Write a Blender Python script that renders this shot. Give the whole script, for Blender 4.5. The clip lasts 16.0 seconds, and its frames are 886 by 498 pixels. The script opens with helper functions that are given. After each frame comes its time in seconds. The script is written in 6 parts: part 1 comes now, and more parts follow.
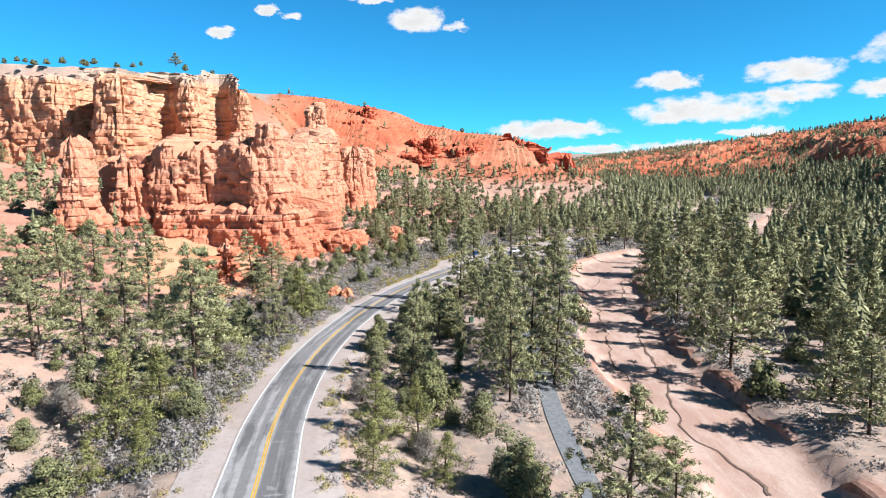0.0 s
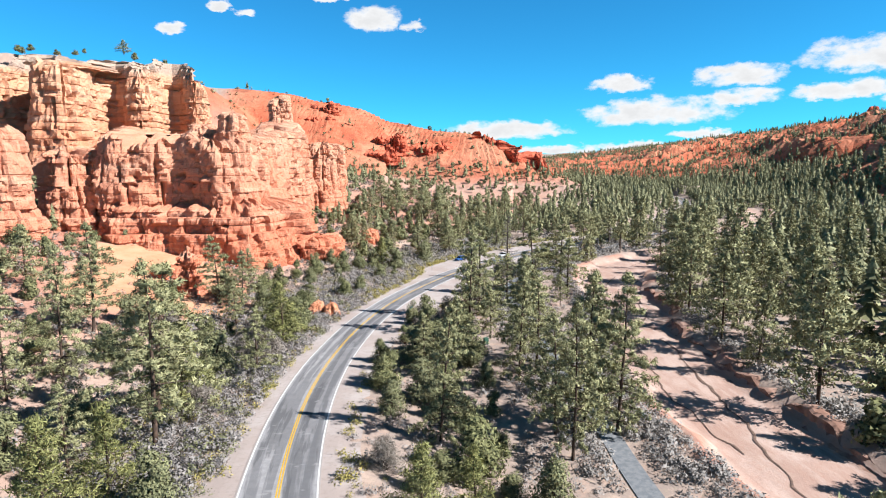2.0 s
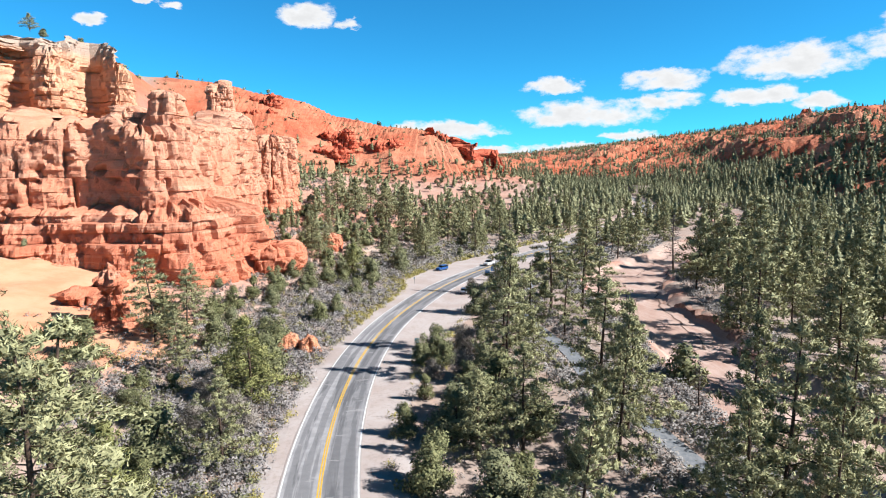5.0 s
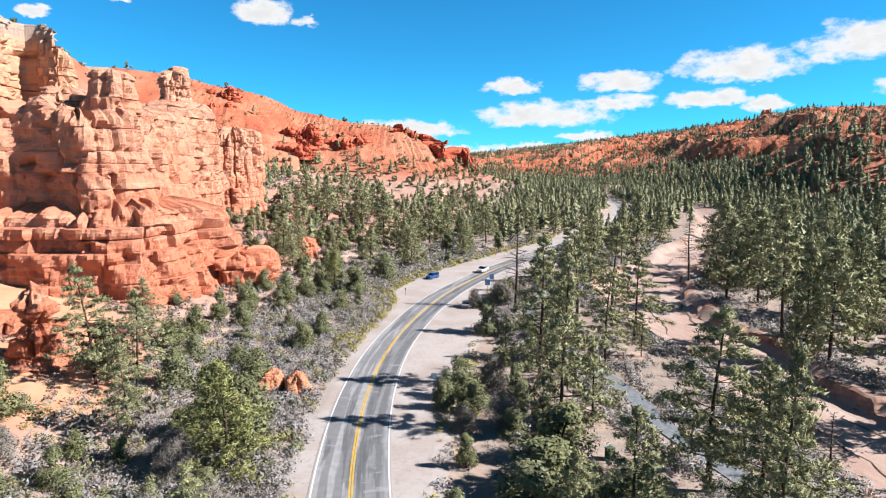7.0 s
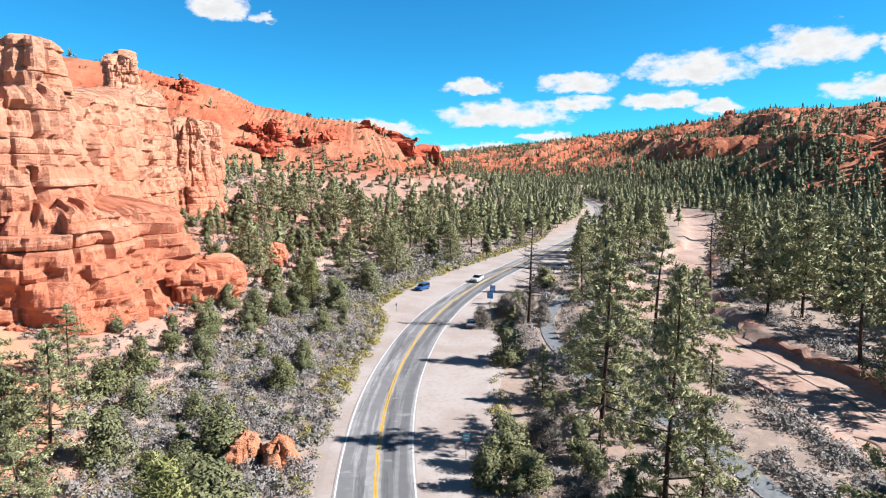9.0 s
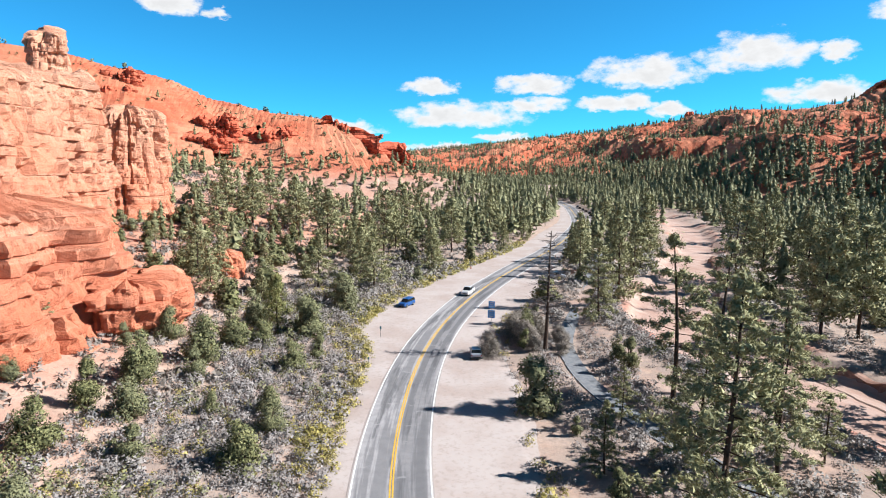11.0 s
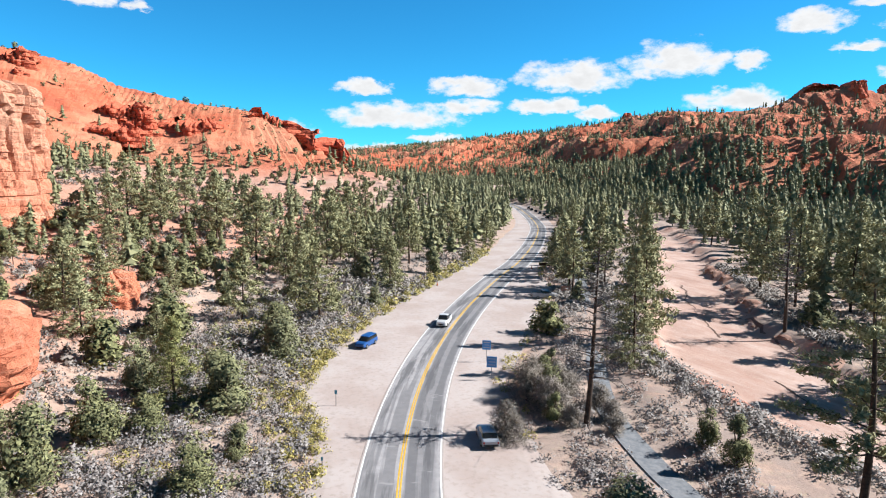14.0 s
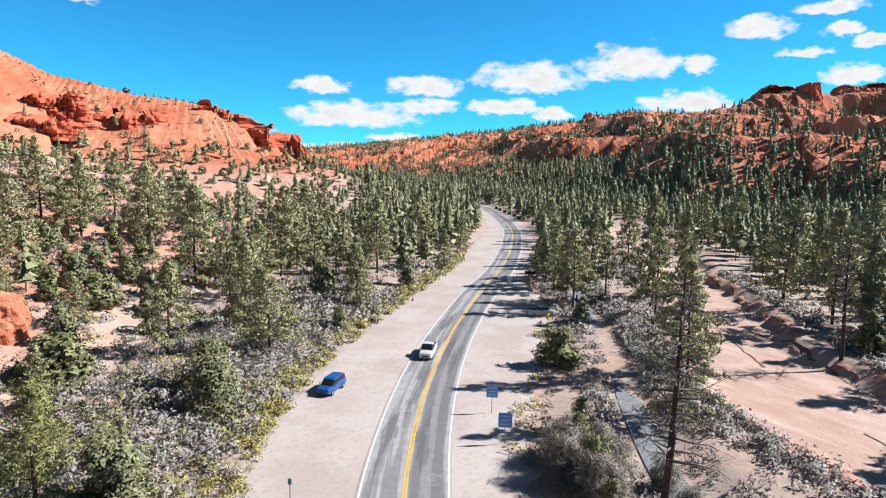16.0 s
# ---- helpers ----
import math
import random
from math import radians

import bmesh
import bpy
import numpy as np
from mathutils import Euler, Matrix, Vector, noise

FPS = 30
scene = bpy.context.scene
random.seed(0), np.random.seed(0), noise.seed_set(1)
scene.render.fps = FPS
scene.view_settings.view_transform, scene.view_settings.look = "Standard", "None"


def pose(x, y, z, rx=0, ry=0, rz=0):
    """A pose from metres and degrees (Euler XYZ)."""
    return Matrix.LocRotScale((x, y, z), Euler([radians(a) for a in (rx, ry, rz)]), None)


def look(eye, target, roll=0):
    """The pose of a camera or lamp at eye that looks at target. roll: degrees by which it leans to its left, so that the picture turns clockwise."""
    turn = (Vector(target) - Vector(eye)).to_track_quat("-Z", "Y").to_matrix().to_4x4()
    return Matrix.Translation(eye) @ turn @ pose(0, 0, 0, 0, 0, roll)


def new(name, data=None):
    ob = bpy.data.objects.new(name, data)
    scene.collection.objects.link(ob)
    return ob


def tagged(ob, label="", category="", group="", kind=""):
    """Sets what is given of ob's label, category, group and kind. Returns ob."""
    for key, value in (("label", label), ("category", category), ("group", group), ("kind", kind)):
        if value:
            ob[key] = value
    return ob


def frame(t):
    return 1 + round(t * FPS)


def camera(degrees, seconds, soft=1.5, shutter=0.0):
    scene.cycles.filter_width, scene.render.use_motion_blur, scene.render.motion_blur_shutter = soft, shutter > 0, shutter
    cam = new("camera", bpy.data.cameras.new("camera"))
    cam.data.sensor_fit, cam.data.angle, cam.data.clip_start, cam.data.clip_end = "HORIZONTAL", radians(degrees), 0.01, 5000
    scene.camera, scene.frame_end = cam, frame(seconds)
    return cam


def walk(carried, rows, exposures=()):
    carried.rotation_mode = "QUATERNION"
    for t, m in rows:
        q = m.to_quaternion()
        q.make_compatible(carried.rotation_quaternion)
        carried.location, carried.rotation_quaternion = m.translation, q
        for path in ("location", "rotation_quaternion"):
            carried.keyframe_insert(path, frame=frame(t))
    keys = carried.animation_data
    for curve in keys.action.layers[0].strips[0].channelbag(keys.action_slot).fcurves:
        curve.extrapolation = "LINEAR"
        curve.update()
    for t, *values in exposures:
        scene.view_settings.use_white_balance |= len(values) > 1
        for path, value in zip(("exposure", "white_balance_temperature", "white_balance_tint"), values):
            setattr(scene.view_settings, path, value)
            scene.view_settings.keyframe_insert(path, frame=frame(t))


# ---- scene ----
cam = camera(72.1, 16.0, soft=1.1)
METRES, EYE, TILT, LEAN, TURN = 185.0, 33.9, 0.0, 0.0, 0.0
ROWS = [
    (0.0, 0.0, 0.0, 0.0, -0.06, -7.52, 0.48),
    (0.5, -0.0139, 0.0274, -0.001, -1.04, -7.52, 0.45),
    (1.0, -0.027, 0.0551, -0.0021, -2.03, -7.55, 0.41),
    (1.5, -0.0395, 0.0837, -0.0033, -3.01, -7.54, 0.38),
    (2.0, -0.0516, 0.1128, -0.0045, -4.0, -7.55, 0.35),
    (2.5, -0.063, 0.1424, -0.0058, -4.94, -7.54, 0.34),
    (3.0, -0.0739, 0.172, -0.0071, -5.88, -7.56, 0.3),
    (3.5, -0.0843, 0.2018, -0.0085, -6.86, -7.57, 0.25),
    (4.0, -0.0937, 0.2318, -0.0099, -7.84, -7.58, 0.22),
    (6.5, -0.1318, 0.3836, -0.0164, -12.8, -7.63, -0.07),
    (7.0, -0.1375, 0.4143, -0.0179, -13.65, -7.65, -0.1),
    (7.5, -0.1424, 0.4451, -0.0193, -14.52, -7.67, -0.15),
    (8.0, -0.1463, 0.4764, -0.021, -15.41, -7.67, -0.19),
    (8.5, -0.1493, 0.5077, -0.0223, -16.35, -7.67, -0.25),
    (11.0, -0.1451, 0.6655, -0.0296, -21.17, -7.64, -0.63),
    (11.5, -0.1408, 0.6968, -0.0311, -22.24, -7.63, -0.69),
    (12.0, -0.1356, 0.7279, -0.0326, -23.29, -7.6, -0.74),
    (12.5, -0.1298, 0.7587, -0.0343, -24.29, -7.56, -0.81),
    (13.0, -0.1233, 0.7892, -0.0359, -25.28, -7.55, -0.87),
    (13.5, -0.1161, 0.8197, -0.0374, -26.29, -7.53, -0.92),
    (14.0, -0.1078, 0.8498, -0.0394, -27.3, -7.48, -0.97),
    (14.5, -0.0991, 0.8771, -0.0409, -28.24, -7.46, -1.04),
    (15.0, -0.09, 0.9061, -0.0425, -29.24, -7.46, -1.08),
    (15.5, -0.0805, 0.9351, -0.0442, -30.22, -7.45, -1.15),
    (16.0, -0.0702, 0.9642, -0.0456, -31.17, -7.43, -1.24),
]
walk(cam, [(t, pose(0, 0, EYE, TILT, LEAN, TURN) @ pose(METRES * x, METRES * y, METRES * z, 90 + pitch, roll, yaw)) for t, x, y, z, yaw, pitch, roll in ROWS],
     exposures=[(0.0, 1.31), (16.0, 1.31)])

# ---- world and sun ----
SUN_AZ, SUN_EL = 111.0, 37.0
world = bpy.data.worlds.new("sky")
scene.world = world
world.use_nodes = True
wn, wl = world.node_tree.nodes, world.node_tree.links
wn.clear()


def wmath(op, a, b=None, c=None):
    n = wn.new("ShaderNodeMath")
    n.operation = op
    for i, v in enumerate((a, b, c)):
        if v is None:
            continue
        if isinstance(v, (int, float)):
            n.inputs[i].default_value = v
        else:
            wl.new(v, n.inputs[i])
    return n.outputs[0]


sky = wn.new("ShaderNodeTexSky")
sky.sky_type = "NISHITA"
sky.sun_disc = False
sky.sun_elevation, sky.sun_rotation = radians(SUN_EL), radians(SUN_AZ)
sky.altitude, sky.air_density, sky.dust_density, sky.ozone_density = 2200, 1.0, 0.15, 2.5
tint = wn.new("ShaderNodeMix")
tint.data_type, tint.blend_type = "RGBA", "MULTIPLY"
tint.inputs[0].default_value = 1.0
wl.new(sky.outputs[0], tint.inputs[6])
tint.inputs[7].default_value = (0.20, 1.14, 1.52, 1)
coord = wn.new("ShaderNodeTexCoord")
sep = wn.new("ShaderNodeSeparateXYZ")
wl.new(coord.outputs["Generated"], sep.inputs[0])
azim = wmath("MULTIPLY", wmath("ARCTAN2", sep.outputs[0], sep.outputs[1]), 180 / math.pi)
elev = wmath("MULTIPLY", wmath("ARCSINE", sep.outputs[2]), 180 / math.pi)
warp = wn.new("ShaderNodeCombineXYZ")
wl.new(azim, warp.inputs[0])
wl.new(wmath("MULTIPLY", elev, 1.8), warp.inputs[1])


def wnoise(scale, detail, rough, offset):
    add = wn.new("ShaderNodeVectorMath")
    add.operation = "ADD"
    wl.new(warp.outputs[0], add.inputs[0])
    add.inputs[1].default_value = (offset, offset * 0.7, 3.0)
    n = wn.new("ShaderNodeTexNoise")
    wl.new(add.outputs[0], n.inputs["Vector"])
    n.inputs["Scale"].default_value, n.inputs["Detail"].default_value, n.inputs["Roughness"].default_value = scale, detail, rough
    return wmath("SUBTRACT", n.outputs["Fac"], 0.5)


big, fine_x, fine_y = wnoise(0.36, 7, 0.62, 0.0), wnoise(0.8, 4, 0.6, 17.0), wnoise(0.8, 4, 0.6, 41.0)
az_w = wmath("ADD", azim, wmath("MULTIPLY", fine_x, 2.2))
el_w = wmath("ADD", elev, wmath("MULTIPLY", fine_y, 1.2))
# fair-weather clouds: bearing, height, half width, half thickness in degrees
CLOUDS_LOW = [(19.8, 7.4, 2.6, 0.9), (29.5, 7.5, 3.7, 1.1), (22.6, 4.9, 6.4, 1.4), (29.8, 5.8, 3.1, 0.9), (35.5, 5.8, 2.3, 0.8),
              (38.3, 6.0, 1.8, 0.9), (41.4, 5.2, 1.8, 0.7), (26.7, 2.8, 3.2, 0.5), (21.0, 1.8, 3.8, 0.5), (9.7, 3.5, 6.3, 1.0), (14.3, 1.6, 4.6, 0.5)]
CLOUDS_HIGH = [(38.8, 8.5, 5.2, 1.6), (47.3, 9.6, 4.6, 1.8), (53.3, 9.3, 1.5, 1.0), (52.4, 6.3, 4.2, 1.0), (57.6, 12.0, 2.6, 1.2), (61.1, 9.8, 2.1, 0.5),
               (64.3, 8.0, 2.3, 0.9), (63.2, 11.3, 1.8, 0.6), (65.3, 10.3, 1.4, 0.7), (62.7, 12.9, 2.9, 0.5),
               (-2.1, 13.3, 2.5, 1.3), (1.4, 12.6, 1.3, 0.5), (-19.3, 11.7, 1.3, 0.5), (-15.2, 13.5, 1.0, 0.5), (-13.4, 13.2, 0.9, 0.4), (-6.1, 14.8, 2.0, 0.4)]
cover = None
for a, e, w, h in CLOUDS_LOW + CLOUDS_HIGH:
    dx = wmath("MULTIPLY", wmath("SUBTRACT", az_w, a), 1 / (w * 0.97))
    up = wmath("SUBTRACT", el_w, e - 0.25 * h)
    dy = wmath("MULTIPLY", wmath("MAXIMUM", wmath("MULTIPLY", up, 1 / (1.1 * h)), wmath("MULTIPLY", up, -1 / (0.7 * h))), 1.0)
    blob = wmath("SUBTRACT", 1.0, wmath("ADD", wmath("MULTIPLY", dx, dx), wmath("MULTIPLY", dy, dy)))
    cover = blob if cover is None else wmath("MAXIMUM", cover, blob)
deep = wn.new("ShaderNodeMapRange")
deep.interpolation_type = "SMOOTHSTEP"
wl.new(elev, deep.inputs[0])
deep.inputs[1].default_value, deep.inputs[2].default_value, deep.inputs[3].default_value, deep.inputs[4].default_value = 14.0, 60.0, 1.0, 0.26
zenith = wn.new("ShaderNodeVectorMath")
zenith.operation = "SCALE"
wl.new(tint.outputs[2], zenith.inputs[0])
wl.new(deep.outputs[0], zenith.inputs["Scale"])
density = wmath("ADD", cover, wmath("MULTIPLY", big, 3.0))
soft = wn.new("ShaderNodeMapRange")
soft.interpolation_type = "SMOOTHSTEP"
wl.new(density, soft.inputs[0])
soft.inputs[1].default_value, soft.inputs[2].default_value = -0.15, 0.75
thick = wn.new("ShaderNodeMapRange")
wl.new(wmath("ADD", density, wmath("MULTIPLY", fine_x, 1.2)), thick.inputs[0])
thick.inputs[1].default_value, thick.inputs[2].default_value, thick.inputs[3].default_value, thick.inputs[4].default_value = 0.2, 1.3, 8.6, 7.0
cloud_col = wn.new("ShaderNodeCombineColor")
for i, k in enumerate((0.985, 1.0, 1.02)):
    wl.new(wmath("MULTIPLY", thick.outputs[0], k), cloud_col.inputs[i])
mixc = wn.new("ShaderNodeMix")
mixc.data_type = "RGBA"
wl.new(soft.outputs[0], mixc.inputs[0])
wl.new(zenith.outputs[0], mixc.inputs[6])
wl.new(cloud_col.outputs[0], mixc.inputs[7])
back = wn.new("ShaderNodeBackground")
wl.new(mixc.outputs[2], back.inputs[0])
back.inputs[1].default_value = 0.048
wout = wn.new("ShaderNodeOutputWorld")
wl.new(back.outputs[0], wout.inputs[0])

sun = new("sun", bpy.data.lights.new("sun", "SUN"))
sun.data.energy, sun.data.angle, sun.data.color = 5.0, radians(0.53), (0.99, 0.985, 1.0)
s_dir = Vector((math.cos(radians(SUN_EL)) * math.sin(radians(SUN_AZ)), math.cos(radians(SUN_EL)) * math.cos(radians(SUN_AZ)), math.sin(radians(SUN_EL))))
sun.matrix_world = look(s_dir * 500, (0, 0, 0))


# ---- materials ----
class Mat:
    """A small builder for a node material."""

    def __init__(self, name, rough=0.9):
        self.m = bpy.data.materials.new(name)
        self.m.use_nodes = True
        self.n, self.l = self.m.node_tree.nodes, self.m.node_tree.links
        self.b = self.n["Principled BSDF"]
        self.b.inputs["Roughness"].default_value = rough
        self.b.inputs["Specular IOR Level"].default_value = 0.15

    def put(self, v, sock):
        if isinstance(v, (int, float)):
            sock.default_value = v
        elif isinstance(v, tuple):
            sock.default_value = (*v, 1) if len(v) == 3 and len(sock.default_value) == 4 else v
        else:
            self.l.new(v, sock)

    def math(self, op, a, b=0.0):
        n = self.n.new("ShaderNodeMath")
        n.operation = op
        self.put(a, n.inputs[0]), self.put(b, n.inputs[1])
        return n.outputs[0]

    def coord(self, scale=(1, 1, 1), kind="Object"):
        c = self.n.new("ShaderNodeTexCoord")
        mp = self.n.new("ShaderNodeMapping")
        mp.inputs["Scale"].default_value = scale
        self.l.new(c.outputs[kind], mp.inputs[0])
        return mp.outputs[0]

    def noise(self, scale, detail=4, rough=0.6, vec=None, lo=0.0, hi=1.0):
        n = self.n.new("ShaderNodeTexNoise")
        n.inputs["Scale"].default_value, n.inputs["Detail"].default_value, n.inputs["Roughness"].default_value = scale, detail, rough
        self.l.new(vec if vec is not None else self.coord(), n.inputs["Vector"])
        return self.ramp(n.outputs["Fac"], lo, hi) if (lo, hi) != (0.0, 1.0) else n.outputs["Fac"]

    def ramp(self, v, lo, hi):
        r = self.n.new("ShaderNodeMapRange")
        r.interpolation_type = "SMOOTHSTEP"
        self.put(v, r.inputs[0])
        r.inputs[1].default_value, r.inputs[2].default_value = lo, hi
        return r.outputs[0]

    def mix(self, f, a, b, blend="MIX"):
        n = self.n.new("ShaderNodeMix")
        n.data_type, n.blend_type = "RGBA", blend
        self.put(f, n.inputs[0]), self.put(a, n.inputs[6]), self.put(b, n.inputs[7])
        return n.outputs[2]

    def attr(self, name):
        n = self.n.new("ShaderNodeAttribute")
        n.attribute_name = name
        sp = self.n.new("ShaderNodeSeparateColor")
        self.l.new(n.outputs["Color"], sp.inputs[0])
        return sp.outputs

    def random(self, island=False):
        if island:
            return self.n.new("ShaderNodeNewGeometry").outputs["Random Per Island"]
        return self.n.new("ShaderNodeObjectInfo").outputs["Random"]

    def height(self):
        g = self.n.new("ShaderNodeNewGeometry")
        sp = self.n.new("ShaderNodeSeparateXYZ")
        self.l.new(g.outputs["Position"], sp.inputs[0])
        return sp.outputs[2]

    def position(self, scale=(1, 1, 1)):
        g = self.n.new("ShaderNodeNewGeometry")
        mp = self.n.new("ShaderNodeMapping")
        mp.inputs["Scale"].default_value = scale
        self.l.new(g.outputs["Position"], mp.inputs[0])
        return mp.outputs[0]

    def bump(self, v, strength, dist):
        n = self.n.new("ShaderNodeBump")
        n.inputs["Strength"].default_value, n.inputs["Distance"].default_value = strength, dist
        self.put(v, n.inputs["Height"])
        self.l.new(n.outputs[0], self.b.inputs["Normal"])

    def color(self, c):
        self.put(c, self.b.inputs["Base Color"])
        return self

    def translucent(self, c, amount):
        t = self.n.new("ShaderNodeBsdfTranslucent")
        self.put(c, t.inputs[0])
        mx = self.n.new("ShaderNodeMixShader")
        mx.inputs[0].default_value = amount
        out = self.n["Material Output"]
        self.l.new(self.b.outputs[0], mx.inputs[1])
        self.l.new(t.outputs[0], mx.inputs[2])
        self.l.new(mx.outputs[0], out.inputs[0])


def rock_material(name, low, mid, high, pale, z_lo, z_hi, cap=None, z_cap=0):
    m = Mat(name, 0.95)
    pos = m.position()
    bed = m.noise(1.0, 5, 0.65, m.position((0.022, 0.022, 0.540)))
    blotch = m.noise(0.11, 5, 0.6, pos, 0.35, 0.68)
    grain = m.noise(2.6, 4, 0.7, pos)
    h = m.ramp(m.math("ADD", m.height(), m.math("MULTIPLY", m.math("SUBTRACT", m.noise(0.05, 3, 0.5, pos), 0.5), 26.0)), z_lo, z_hi)
    c = m.mix(h, low, mid)
    c = m.mix(m.math("MULTIPLY", blotch, 0.55), c, high)
    c = m.mix(m.math("MULTIPLY", m.ramp(bed, 0.52, 0.66), 0.45), c, pale)
    c = m.mix(m.math("MULTIPLY", m.ramp(bed, 0.44, 0.33), 0.5), c, low)
    streak = m.noise(1.0, 4, 0.6, m.position((0.504, 0.504, 0.036)), 0.5, 0.72)
    c = m.mix(m.math("MULTIPLY", streak, 0.22), c, pale)
    c = m.mix(m.math("MULTIPLY", m.ramp(grain, 0.5, 0.75), 0.25), c, low)
    if cap:
        at = m.math("ADD", m.height(), m.math("MULTIPLY", m.noise(0.06, 4, 0.6, pos), 12.0))
        c = m.mix(m.math("MULTIPLY", m.ramp(at, z_cap + 2, z_cap + 8), 0.85), c, cap)
    m.color(c)
    m.bump(m.math("ADD", m.noise(0.8, 7, 0.72, m.position((1, 1, 1.8))), m.math("MULTIPLY", m.noise(4.0, 4, 0.65, pos), 0.4)), 1.0, 0.6)
    return m.m


ROCK = rock_material("orange limestone", (0.470, 0.150, 0.080), (0.505, 0.262, 0.168), (0.510, 0.200, 0.112), (0.580, 0.345, 0.230), 2, 50)
ROCK_PALE = rock_material("pale cliff limestone", (0.500, 0.205, 0.110), (0.530, 0.290, 0.175), (0.510, 0.235, 0.130), (0.560, 0.385, 0.270), 45, 85, (0.330, 0.262, 0.208), 88)
ROCK_RED = rock_material("red limestone", (0.400, 0.082, 0.045), (0.440, 0.118, 0.062), (0.420, 0.096, 0.048), (0.470, 0.175, 0.105), 10, 90)


def ground_material():
    m = Mat("valley ground", 0.97)
    pos = m.position()
    z = m.attr("cover")
    sand, red, litter = z[0], z[1], z[2]
    patch = m.noise(0.16, 5, 0.62, pos)
    spot = m.noise(1.3, 4, 0.65, pos)
    c = m.mix(m.ramp(patch, 0.38, 0.62), (0.345, 0.238, 0.182), (0.405, 0.305, 0.242))
    c = m.mix(m.math("MULTIPLY", m.ramp(spot, 0.5, 0.66), 0.5), c, (0.230, 0.173, 0.133))
    c = m.mix(m.math("MULTIPLY", litter, m.ramp(m.noise(0.45, 5, 0.7, pos), 0.33, 0.57)), c, (0.255, 0.200, 0.168))
    c = m.mix(m.math("MULTIPLY", m.ramp(m.noise(3.2, 3, 0.75, pos), 0.56, 0.68), 0.4), c, (0.190, 0.150, 0.112))
    c = m.mix(m.math("MULTIPLY", m.ramp(m.noise(0.8, 4, 0.7, m.position((1, 1, 1.3))), 0.58, 0.66), 0.3), c, (0.330, 0.290, 0.190))
    rd = m.mix(m.ramp(m.noise(0.035, 6, 0.65, pos), 0.38, 0.62), (0.390, 0.096, 0.047), (0.425, 0.150, 0.080))
    rd = m.mix(m.math("MULTIPLY", m.ramp(m.noise(0.35, 5, 0.65, pos), 0.52, 0.7), 0.5), rd, (0.360, 0.173, 0.094))
    rd = m.mix(m.math("MULTIPLY", m.ramp(m.noise(0.009, 5, 0.6, pos), 0.45, 0.62), 0.7), rd, (0.460, 0.205, 0.120))
    rd = m.mix(m.math("MULTIPLY", m.ramp(m.noise(0.016, 5, 0.65, m.position((1, 1, 4))), 0.55, 0.66), 0.55), rd, (0.250, 0.064, 0.038))
    strata = m.noise(1.0, 5, 0.65, m.position((0.02, 0.02, 0.42)))
    rd = m.mix(m.math("MULTIPLY", m.ramp(strata, 0.54, 0.64), 0.22), rd, (0.430, 0.190, 0.110))
    rd = m.mix(m.math("MULTIPLY", m.ramp(strata, 0.46, 0.36), 0.3), rd, (0.300, 0.066, 0.036))
    rd = m.mix(m.math("MULTIPLY", m.ramp(m.noise(0.6, 4, 0.75, pos), 0.5, 0.62), 0.3), rd, (0.180, 0.085, 0.052))
    c = m.mix(red, c, rd)
    loose = m.mix(m.noise(0.2, 5, 0.6, pos, 0.35, 0.65), (0.470, 0.215, 0.118), (0.500, 0.262, 0.155))
    c = m.mix(m.attr("apron")[0], c, loose)
    sd = m.mix(m.ramp(m.noise(0.25, 5, 0.6, m.position((1, 0.5, 1))), 0.35, 0.65), (0.330, 0.218, 0.172), (0.400, 0.295, 0.244))
    flow = m.noise(1.0, 5, 0.65, m.position((0.55, 0.07, 1)))
    sd = m.mix(m.math("MULTIPLY", m.ramp(flow, 0.52, 0.62), 0.45), sd, (0.300, 0.185, 0.140))
    sd = m.mix(m.math("MULTIPLY", m.ramp(flow, 0.44, 0.36), 0.4), sd, (0.440, 0.345, 0.295))
    sd = m.mix(m.math("MULTIPLY", m.ramp(m.noise(2.2, 4, 0.7, pos), 0.5, 0.68), 0.35), sd, (0.302, 0.158, 0.108))
    c = m.mix(sand, c, sd)
    m.color(c)
    m.bump(m.math("ADD", m.math("ADD", m.noise(0.9, 6, 0.7, pos), m.math("MULTIPLY", m.noise(4.5, 3, 0.6, pos), 0.4)), m.math("MULTIPLY", m.math("MULTIPLY", m.noise(0.12, 6, 0.7, pos), red), 18.0)), 0.7, 0.14)
    return m.m


GROUND = ground_material()


